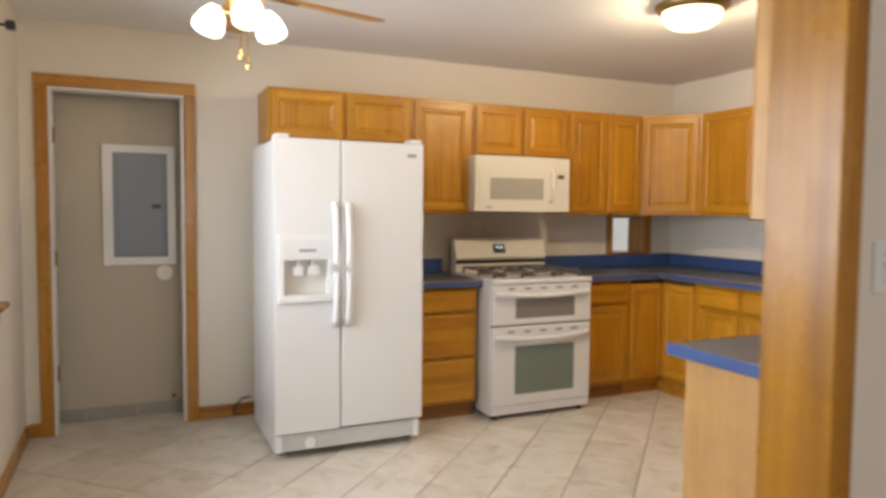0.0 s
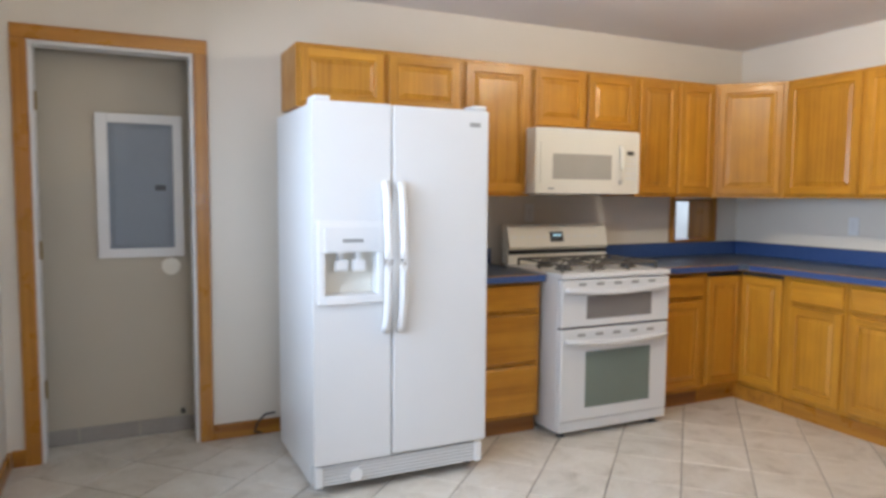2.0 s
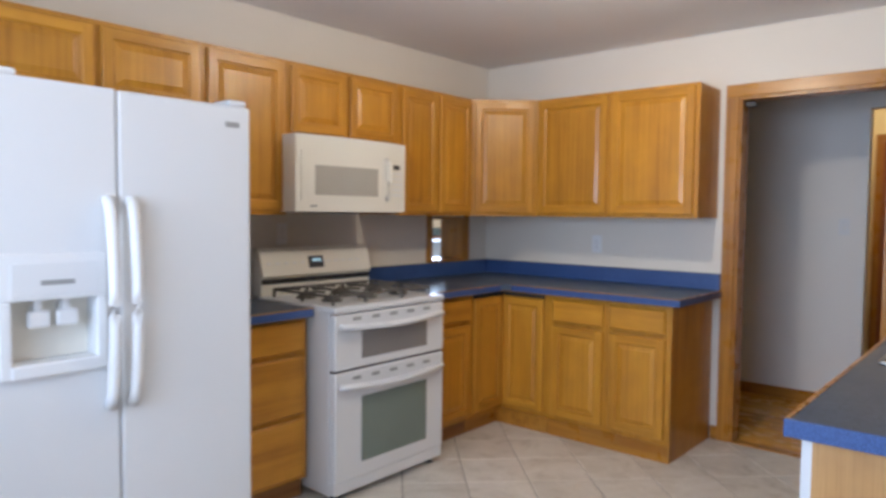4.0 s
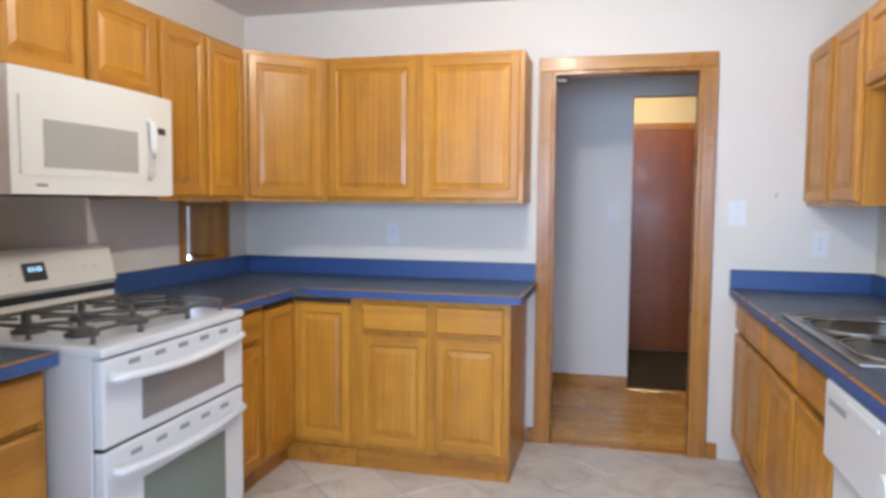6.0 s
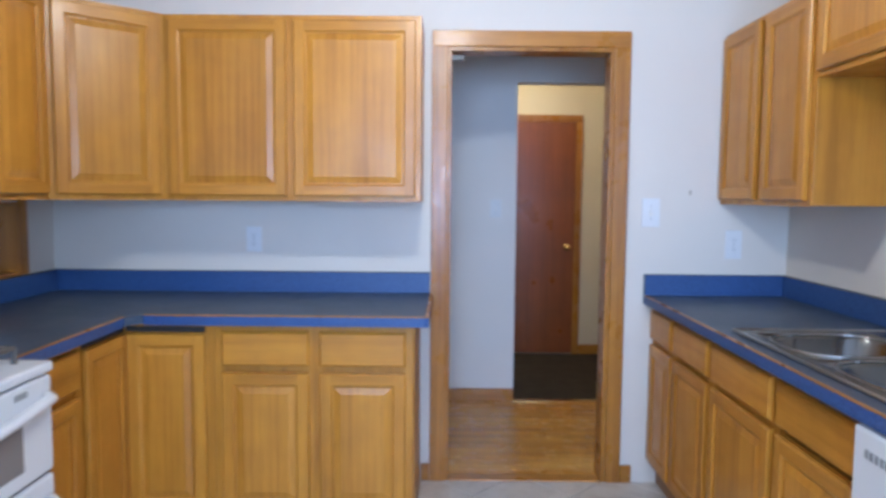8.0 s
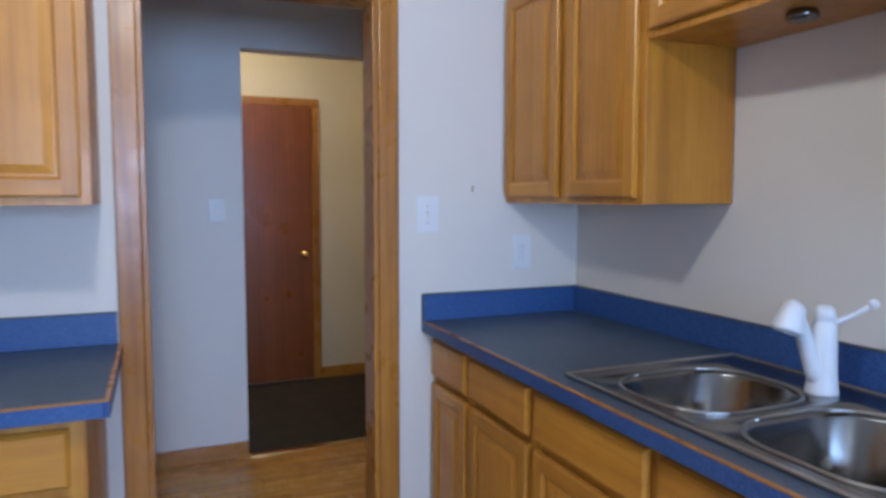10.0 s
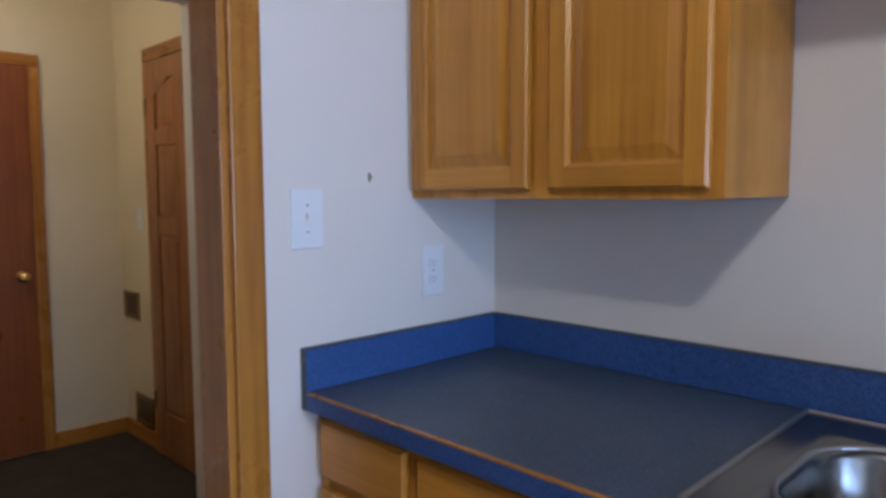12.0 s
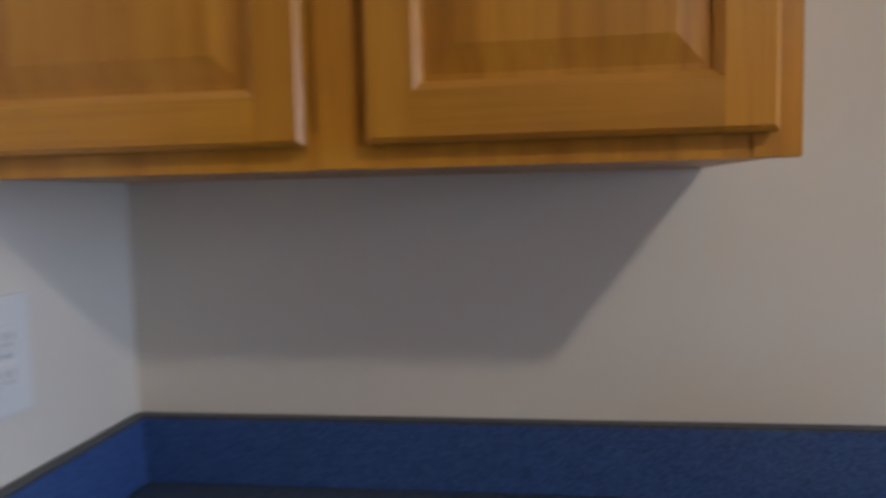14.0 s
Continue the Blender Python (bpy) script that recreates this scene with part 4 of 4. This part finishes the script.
for gx0, gx1 in ((RX0 + 0.05, mid - 0.13), (mid - 0.125, mid + 0.125), (mid + 0.13, RX1 - 0.05)):
    gy0, gy1, z = RYF + 0.07, RYB - 0.14, 0.966
    bm = bmesh.new()
    for p in (((gx0, gy0, z), (gx1, gy0, z)), ((gx0, gy1, z), (gx1, gy1, z)), ((gx0, gy0, z), (gx0, gy1, z)), ((gx1, gy0, z), (gx1, gy1, z))):
        tube(bm, p, 0.007, 6)
    gm = (gx0 + gx1) / 2
    for cy in (gy0 + 0.13, gy1 - 0.13):
        for k in range(4):
            an = radians(45 + 90 * k)
            ex, ey = (gx0 if math.cos(an) < 0 else gx1), cy + 0.11 * (1 if math.sin(an) > 0 else -1)
            tube(bm, [(ex, ey, z), ((ex + gm) / 2, (ey + cy) / 2, z + 0.006), (gm + 0.03 * math.cos(an), cy + 0.03 * math.sin(an), z + 0.004)], 0.007, 6)
    for x in (gx0, gx1):
        for y in (gy0, gy1, (gy0 + gy1) / 2):
            cyl(bm, (x, y, 0.925), (x, y, z), 0.008, 0.007, 8)
    part("grate", bm, cast_iron, t, "black cast-iron grate")
    for cy in (gy0 + 0.13, gy1 - 0.13):
        bm = bmesh.new()
        lathe(bm, [(0.0, 0), (0.05, 0), (0.052, 0.008), (0.04, 0.012), (0.038, 0.022), (0.03, 0.026), (0.0, 0.026)], (gm, cy, 0.925))
        part("burner", bm, cast_iron, t, smooth=True)

# ---- microwave ----
MX0, MX1, MYF, MZ0, MZ1 = 1.741, 2.508, 4.45, 1.365, 1.749
t = thing("microwave", "white over-the-range microwave oven under the cabinet", "microwave")
part("body", B(MX0 + 0.002, MX1 - 0.002, MYF + 0.03, YF - 0.004, MZ0, MZ1, 0.004), white_cream, t)
bm = bmesh.new()
n = 12                     # front bows out slightly
pts = [(MX0 + (MX1 - MX0) * i / n, MYF - 0.022 * math.sin(math.pi * i / n)) for i in range(n + 1)]
prism(bm, pts + [(MX1, MYF + 0.029), (MX0, MYF + 0.029)], MZ0 + 0.002, MZ1, 0.004)
fr = part("front", bm, white_cream, t)
bm = bmesh.new()


def bowed(bm, x0, x1, z0, z1, out, thick=0.004, n=8):
    pts = []
    for i in range(n + 1):
        x = x0 + (x1 - x0) * i / n
        pts.append((x, MYF - 0.022 * math.sin(math.pi * (x - MX0) / (MX1 - MX0)) - out))
    return prism(bm, pts + [(x, y + thick) for x, y in pts[::-1]], z0, z1)


dr = part("door", bowed(bm, MX0 + 0.03, MX1 - 0.16, MZ0 + 0.06, MZ1 - 0.085, 0.006, 0.0075), white_cream, t)
part("window", bowed(bmesh.new(), MX0 + 0.11, MX1 - 0.235, MZ0 + 0.085, MZ1 - 0.15, 0.008, 0.0035), mw_glass, dr, "greyish perforated window")
bm = bmesh.new()
hx = MX1 - 0.165
hy = MYF - 0.014
tube(bm, [(hx, hy, MZ0 + 0.07), (hx, hy - 0.025, MZ0 + 0.09), (hx, hy - 0.03, (MZ0 + MZ1) / 2 - 0.01), (hx, hy - 0.025, MZ1 - 0.115), (hx, hy, MZ1 - 0.095)], 0.014, 10)
part("handle", bm, white_cream, dr, smooth=True)
part("display", bowed(bmesh.new(), MX1 - 0.105, MX1 - 0.05, MZ1 - 0.145, MZ1 - 0.12, 0.003, 0.0025), dark_plastic, t, "dark clock display")
for r in range(5):
    for k in range(3):
        part("button", bowed(bmesh.new(), MX1 - 0.112 + 0.03 * k, MX1 - 0.09 + 0.03 * k, MZ1 - 0.175 - 0.03 * r, MZ1 - 0.158 - 0.03 * r, 0.0015, 0.001, 1), white_plastic, t)
part("badge", bowed(bmesh.new(), MX0 + 0.085, MX0 + 0.125, MZ0 + 0.025, MZ0 + 0.035, 0.001, 0.0005, 1), grey_plastic, t, "tiny grey badge")
part("vent_grille", B(MX0 + 0.03, MX1 - 0.03, MYF + 0.04, YF - 0.05, MZ0 - 0.006, MZ0 - 0.0005), dark_plastic, t, "dark underside vent")

# ---- dishwasher ----
t = thing("dishwasher", "white built-in dishwasher with a raised control panel", "dishwasher", pose(2.212, SB + 0.03, 0, 0, 0, 180))
part("body", B(0.004, 0.592, 0.045, 0.62, 0.02, 0.868), white_gloss, t)
part("door", B(0.002, 0.594, 0.012, 0.044, 0.11, 0.63, 0.004), white_gloss, t)
cp = part("control_panel", B(0.0, 0.596, -0.018, 0.044, 0.64, 0.866, 0.01), white_gloss, t)
part("handle", B(0.2, 0.42, -0.024, -0.018, 0.835, 0.85, 0.002), white_plastic, cp)
for i in range(8):
    part("button", B(0.05 + 0.018 * i, 0.062 + 0.018 * i, -0.021, -0.0182, 0.80, 0.82, 0.001), grey_plastic, cp)
bm = bmesh.new()
cyl(bm, (0.5, -0.04, 0.74), (0.5, -0.0182, 0.74), 0.03, 0.034, 20)
part("knob", bm, white_plastic, cp)
part("kick_panel", B(0.006, 0.59, 0.07, 0.085, 0.0, 0.105), white_gloss, t)

# ---- electrical panel in the closet ----
t = thing("electrical_panel", "grey electrical breaker panel in a white wooden frame", "electrical panel")
px0, px1, pz0, pz1 = -0.557, -0.123, 1.0, 1.774
w = 0.06
for a in ((px0, px0 + w, pz0, pz1), (px1 - w + 0.01, px1, pz0, pz1), (px0 + w, px1 - w + 0.01, pz0, pz0 + w - 0.01), (px0 + w, px1 - w + 0.01, pz1 - w + 0.01, pz1)):
    part("frame", B(a[0], a[1], LY - 0.022, LY - 0.001, a[2], a[3], 0.003), white_trim, t)
part("box", B(px0 + w, px1 - w + 0.01, LY - 0.01, LY - 0.001, pz0 + w - 0.01, pz1 - w + 0.01), panel_grey, t)
dd = part("door", B(px0 + w + 0.025, px1 - w - 0.015, LY - 0.018, LY - 0.0105, pz0 + 0.07, pz1 - 0.07, 0.002), panel_grey, t)
part("latch", B(px1 - w - 0.085, px1 - w - 0.03, LY - 0.022, LY - 0.0183, 1.365, 1.395, 0.001), dark_plastic, dd, "black latch")
bm = bmesh.new()
lathe(bm, [(0, 0), (0.05, 0), (0.05, 0.008), (0.044, 0.012), (0, 0.012)])
bmesh.ops.rotate(bm, verts=bm.verts, cent=(0, 0, 0), matrix=Matrix.Rotation(radians(90), 3, "X"))
o = part("wall_cover", bm, white_cream)
o.location = (-0.195, LY - 0.001, 0.945)
tagged(o, "round cream blank cover on the wall", "wall cover")
o = part("door_stop", cyl(bmesh.new(), (-0.15, LY - 0.04, 0.12), (-0.15, LY - 0.001, 0.12), 0.012), dark_plastic)
tagged(o, "small dark door stop on the wall", "door stop")

# ---- switches and outlets ----


def plate(kind, label, m, w=0.072, h=0.118, toggles=1):
    """Cover plate in the plane x, z of m, the room towards -y."""
    t = thing(kind, label, kind.replace("_", " "), m)
    part("plate", B(-w / 2, w / 2, -0.006, -0.0005, -h / 2, h / 2, 0.002), white_plastic, t)
    if kind == "light_switch":
        for k in range(toggles):
            x = (k - (toggles - 1) / 2) * 0.046
            bm = B(x - 0.005, x + 0.005, -0.016, -0.0062, -0.003, 0.014, 0.002)
            part("toggle", bm, white_plastic, t)
            part("slot", B(x - 0.007, x + 0.007, -0.0072, -0.0062, -0.014, 0.015), white_cream, t)
            for z in (-0.03, 0.03):
                part("screw", cyl(bmesh.new(), (x, -0.0075, z), (x, -0.006, z), 0.003, seg=8), grey_plastic, t)
    else:
        for z in (-0.021, 0.021):
            s = part("socket", B(-0.016, 0.016, -0.0085, -0.0062, z - 0.014, z + 0.014, 0.002), white_plastic, t)
            for x in (-0.006, 0.006):
                part("slot", B(x - 0.001, x + 0.001, -0.0092, -0.0086, z - 0.003, z + 0.006), grey_plastic, s)
            part("slot", B(-0.002, 0.002, -0.0092, -0.0086, z - 0.010, z - 0.006), grey_plastic, s)
        part("screw", cyl(bmesh.new(), (0, -0.0075, 0), (0, -0.006, 0), 0.003, seg=8), grey_plastic, t)
    return t


plate("light_switch", "white light switch plate beside the hall doorway", pose(XR, 2.10, 1.306, 0, 0, -90), 0.085, 0.135)
plate("outlet", "white duplex outlet above the countertop", pose(XR, 1.706, 1.158, 0, 0, -90), 0.078, 0.135)
plate("outlet", "white duplex outlet under the wall cabinets", pose(XR, 3.97, 1.165, 0, 0, -90))
plate("outlet", "white duplex outlet behind the range", pose(2.0, YF, 1.24))
plate("light_switch", "white light switch in the hallway", pose(HX, 2.735, 1.295, 0, 0, -90))
plate("light_switch", "white light switch beside the closet doorway", pose(XL, 4.74, 1.27, 0, 0, 90))
plate("light_switch", "cream light switch by the cased opening", pose(1.19, YN, 1.25, 0, 0, 0), 0.075, 0.12)
plate("light_switch", "cream light switch in the back hall", pose(6.33, SY, 1.23, 0, 0, 180))
o = part("nail", cyl(bmesh.new(), (XR - 0.012, 1.918, 1.402), (XR, 1.918, 1.402), 0.003, seg=8), grey_plastic)
box_bm = B(XR - 0.004, XR - 0.0005, 1.915, 1.921, 1.39, 1.412, 0.001)
o2 = part("hook_plate", box_bm, bronze, o)
tagged(o, "small dark picture nail still in the wall", "nail")

# ---- back hall ----
t = thing("door_4", "red-brown flush wooden door with a brass knob", "door", pose(BX - 0.001, 0, 0, 0, 0, -90), kind="structure")
dy0, dy1 = 1.955, 2.715
part("slab", B(-dy1, -dy0, -0.034, -0.001, 0.012, 2.012, 0.003), door_wood, t)
part("leg", B(-dy0 + 0.002, -dy0 + 0.06, -0.02, -0.001, 0, 2.014, 0.003), trim_v, t)
part("leg", B(-dy1 - 0.06, -dy1 - 0.002, -0.02, -0.001, 0, 2.014, 0.003), trim_v, t)
part("head", B(-dy1 - 0.06, -dy0 + 0.06, -0.02, -0.001, 2.015, 2.075, 0.003), trim_x, t)
bm = bmesh.new()
lathe(bm, [(0, 0), (0.03, 0), (0.03, 0.005), (0.012, 0.008), (0.011, 0.03), (0.024, 0.038), (0.028, 0.05), (0.022, 0.062), (0, 0.066)])
bmesh.ops.rotate(bm, verts=bm.verts, cent=(0, 0, 0), matrix=Matrix.Rotation(radians(90), 3, "X"))
bmesh.ops.translate(bm, verts=bm.verts, vec=(-2.02, -0.034, 0.945))
part("door_knob", bm, brass, t, "round brass knob", True)

t = thing("door_5", "stained wooden six-panel door with arched top panels", "door", pose(6.13, SY + 0.001, 0, 0, 0, 180), kind="structure")
W = 0.76
part("slab", B(0, W, -0.02, -0.001, 0.01, 2.02, 0.002), pine_door, t)
for x0, x1, xm in ((0.0, 0.10, 0), (0.33, 0.43, 0), (0.66, 0.76, 0)):
    part("stile", B(x0, x1, -0.034, -0.0202, 0.01, 2.02, 0.003), pine_door, t)
for z0, z1 in ((0.01, 0.25), (1.16, 1.255), (1.605, 1.686), (1.92, 2.02)):
    for x0 in (0.10, 0.43):
        part("rail", B(x0, x0 + 0.23, -0.033, -0.0202, z0, z1, 0.003), pine_door, t)
for x0 in (0.10, 0.43):
    for z0, z1 in ((0.25, 1.16), (1.255, 1.605), (1.686, 1.92)):
        bm = bmesh.new()
        rings(bm, x0 + 0.004, x0 + 0.226, z0 + 0.004, z1 - 0.004, -0.0202, [(0, 0.0), (0.0, 0.003), (0.03, 0.011), (0.034, 0.011)])
        part("panel", bm, pine_door, t)
    bm = bmesh.new()       # arch under the top rail
    s = 1 if x0 < 0.3 else -1
    e = x0 if s > 0 else x0 + 0.23
    pts = [(e, 1.92), (e + s * 0.16, 1.92), (e, 1.845)]
    lo = [bm.verts.new((x, -0.033, z)) for x, z in pts]
    hi = [bm.verts.new((x, -0.0202, z)) for x, z in pts]
    bm.faces.new(lo)
    bm.faces.new(hi)
    for i in range(3):
        bm.faces.new((lo[i], lo[(i + 1) % 3], hi[(i + 1) % 3], hi[i]))
    part("arch", bm, pine_door, t)
part("leg", B(-0.065, -0.002, -0.02, -0.001, 0, 2.03, 0.003), trim_v, t)
part("leg", B(W + 0.002, W + 0.065, -0.02, -0.001, 0, 2.03, 0.003), trim_v, t)
part("head", B(-0.065, W + 0.065, -0.02, -0.001, 2.032, 2.095, 0.003), trim_x, t)
for z in (0.25, 1.75):
    part("hinge", cyl(bmesh.new(), (-0.004, -0.037, z), (-0.004, -0.037, z + 0.09), 0.007, seg=8), bronze, t)


def wall_vent(label, m, w, h, material, slats):
    t = thing("wall_vent", label, "vent", m)
    bm = bmesh.new()
    for a in ((-w / 2, w / 2, -h / 2, -h / 2 + 0.02), (-w / 2, w / 2, h / 2 - 0.02, h / 2), (-w / 2, -w / 2 + 0.02, -h / 2 + 0.02, h / 2 - 0.02), (w / 2 - 0.02, w / 2, -h / 2 + 0.02, h / 2 - 0.02)):
        box(bm, a[0], a[1], -0.012, -0.001, a[2], a[3], 0.002)
    part("frame", bm, material, t)
    part("backing", B(-w / 2 + 0.02, w / 2 - 0.02, -0.003, -0.001, -h / 2 + 0.02, h / 2 - 0.02), gap_black, t)
    for i in range(slats):
        z = -h / 2 + 0.02 + (h - 0.04) * (i + 0.5) / slats
        part("slat", B(-w / 2 + 0.02, w / 2 - 0.02, -0.009, -0.0035, z - 0.004, z + 0.004), material, t)
    return t


wall_vent("brown metal wall register in the back hall", pose(6.49, SY + 0.001, 0.75, 0, 0, 180), 0.2, 0.15, bronze, 6)
wall_vent("dark metal floor-level return grille", pose(6.32, SY + 0.017, 0.19, 0, 0, 180), 0.22, 0.17, bronze, 6)

# ---- lamps ----
t = thing("ceiling_light", "round opal glass ceiling light with a brass rim", "ceiling light", pose(2.31, 3.08, CEIL))
bm = bmesh.new()
lathe(bm, [(0.0, -0.001), (0.185, -0.001), (0.19, -0.012), (0.175, -0.03), (0.16, -0.042), (0.15, -0.042), (0.15, -0.03), (0.0, -0.03)], seg=32)
part("rim", bm, bronze, t, "brass rim", True).visible_shadow = True
bm = bmesh.new()
lathe(bm, [(0.148, -0.036), (0.15, -0.06), (0.135, -0.09), (0.10, -0.115), (0.05, -0.128), (0.002, -0.131)], seg=32)
sh = part("shade", bm, lamp_glass, t, "lit opal glass dome", True)
sh.visible_shadow = False

t = thing("ceiling_fan", "ceiling fan with oak blades and lit glass shades", "ceiling fan", pose(0.03, 3.14, -0.03))
bm = bmesh.new()
lathe(bm, [(0.0, CEIL + 0.029), (0.07, CEIL + 0.029), (0.06, CEIL - 0.05), (0.02, CEIL - 0.06), (0.018, 2.36), (0.09, 2.35), (0.12, 2.32), (0.12, 2.26), (0.08, 2.235), (0.05, 2.225), (0.05, 2.18), (0.03, 2.16), (0.0, 2.16)], seg=28)
part("motor", bm, bronze, t, "brass motor housing", True)
for k in range(5):
    an = 15 + 72 * k
    bm = bmesh.new()
    prism(bm, [(0.17, -0.05), (0.30, -0.058), (0.55, -0.066), (0.63, -0.062), (0.662, -0.035), (0.668, 0.0), (0.662, 0.035), (0.63, 0.062), (0.55, 0.066), (0.30, 0.058), (0.17, 0.05)], -0.004, 0.004, 0.002)
    bl = part("blade", bm, blade_mat, t, "oak fan blade")
    bl.matrix_local = pose(0, 0, 2.265, 0, 0, an) @ pose(0, 0, 0, 11, 0, 0)
    bm = bmesh.new()
    box(bm, 0.09, 0.24, -0.02, 0.02, -0.012, -0.006, 0.002)
    br = part("bracket", bm, bronze, bl, "brass blade bracket")
for k in range(3):
    an = radians(30 + 120 * k)
    bm = bmesh.new()
    lathe(bm, [(0.022, 0.05), (0.03, 0.04), (0.05, 0.01), (0.062, -0.03), (0.06, -0.055), (0.04, -0.07), (0.002, -0.075)], seg=18)
    s = part("shade", bm, bulb_glass, t, "lit white glass shade", True)
    s.matrix_local = pose(0.13 * math.cos(an), 0.13 * math.sin(an), 2.165) @ Matrix.Rotation(radians(24), 4, (-math.sin(an), math.cos(an), 0)).inverted()
    s.visible_shadow = False
    part("arm", tube(bmesh.new(), [(0, 0, 2.18), (0.06 * math.cos(an), 0.06 * math.sin(an), 2.185), (0.11 * math.cos(an), 0.11 * math.sin(an), 2.2)], 0.01, 8), bronze, t)
for cx, zlow in ((0.015, 1.955), (-0.012, 1.99)):
    bm = bmesh.new()
    cyl(bm, (cx, -0.02, zlow + 0.04), (cx, -0.02, 2.165), 0.003, seg=6)
    ch = part("pull_chain", bm, brass, t, "brass pull chain")
    part("pull_knob", tube(bmesh.new(), [(cx, -0.02, zlow), (cx, -0.02, zlow + 0.015), (cx, -0.02, zlow + 0.04)], [0.006, 0.011, 0.005], 10), brass, ch)

# curtain rod bracket over the window
t = thing("curtain_bracket", "dark metal curtain rod bracket above the window", "curtain bracket", pose(XL, 4.0, 2.2, 0, 0, 90))
part("plate", B(-0.012, 0.012, -0.006, -0.0005, -0.04, 0.04, 0.002), dark_plastic, t)
part("arm", B(-0.006, 0.006, -0.09, -0.005, -0.006, 0.006, 0.002), dark_plastic, t)
part("finial", B(-0.02, 0.02, -0.115, -0.075, -0.02, 0.02, 0.006), dark_plastic, t)

o = part("door_catch", B(XR + 0.05, XR + 0.09, HY1 - 0.075, HY1 - 0.019, HH - 0.05, HH - 0.025, 0.003), dark_plastic)
tagged(o, "small dark catch at the top of the doorway", "door catch")

# ---- pieces of the floors, last ----


def clip(poly, axis, limit, keep_low):
    out = []
    for p, q in zip(poly, poly[1:] + poly[:1]):
        a, b = (p[axis] <= limit) == keep_low, (q[axis] <= limit) == keep_low
        if a:
            out.append(p)
        if a != b:
            s = (limit - p[axis]) / (q[axis] - p[axis])
            out.append(tuple(p[i] + s * (q[i] - p[i]) for i in (0, 1)))
    return out


def tile_mesh(poly, name="tile"):
    bm = bmesh.new()
    cx, cy = sum(p[0] for p in poly) / len(poly), sum(p[1] for p in poly) / len(poly)
    e = 0.985
    lo = [bm.verts.new((x, y, -0.006)) for x, y in poly]
    md = [bm.verts.new((x, y, -0.0018)) for x, y in poly]
    hi = [bm.verts.new((cx + (x - cx) * e, cy + (y - cy) * e, 0.0)) for x, y in poly]
    n = len(poly)
    for i in range(n):
        j = (i + 1) % n
        bm.faces.new((lo[i], lo[j], md[j], md[i]))
        bm.faces.new((md[i], md[j], hi[j], hi[i]))
    bm.faces.new(hi)
    return mesh_of(name, bm, tile)


STEP, GAP = 0.46, 0.0045
half = STEP / 2 - GAP
whole = [(0, -half), (half, 0), (0, half), (-half, 0)]
whole_mesh = tile_mesh(whole)
X0, X1, Y0, Y1 = XL, XR + 0.0, YN - 0.015, YF + 0.235
for i in range(-2, 30):
    for j in range(-14, 16):
        s, d = 0.22 + STEP * (i + 0.5), 0.12 + STEP * (j + 0.5)      # x + y, y - x
        cx, cy = (s - d) / 2, (s + d) / 2
        if not (X0 - 0.3 < cx < X1 + 0.3 and Y0 - 0.3 < cy < Y1 + 0.3):
            continue
        poly = [(cx + x, cy + y) for x, y in whole]
        for ax, lim, low in ((0, X0, False), (0, X1, True), (1, Y0, False), (1, Y1, True)):
            poly = clip(poly, ax, lim, low) if poly else poly
        if len(poly) < 3:
            continue
        inside = all(X0 < cx + x < X1 and Y0 < cy + y < Y1 for x, y in whole)
        o = new("tile", whole_mesh if inside else tile_mesh([(x - cx, y - cy) for x, y in poly]))
        o.parent = floor_base
        o.location = (cx, cy, 0)
bw = 0.0575
k = 0
x = XR + 0.072
while x < HX - 0.005:
    x1 = min(x + bw, HX - 0.002)
    y = 0.62 + random.random() * -0.6
    while y < 4.88:
        y1 = y + 0.7 + random.random() * 0.9
        a, b = max(y, 0.62), min(y1, 4.88)
        if b - a > 0.05:
            bm = B(-(x1 - x) / 2 + 0.0006, (x1 - x) / 2 - 0.0006, -(b - a) / 2 + 0.0006, (b - a) / 2 - 0.0006, -0.012, 0.0)
            o = part("floorboard", bm, plank_mat, hall_base)
            o.location = ((x + x1) / 2, (a + b) / 2, 0)
        y = y1
    x = x1
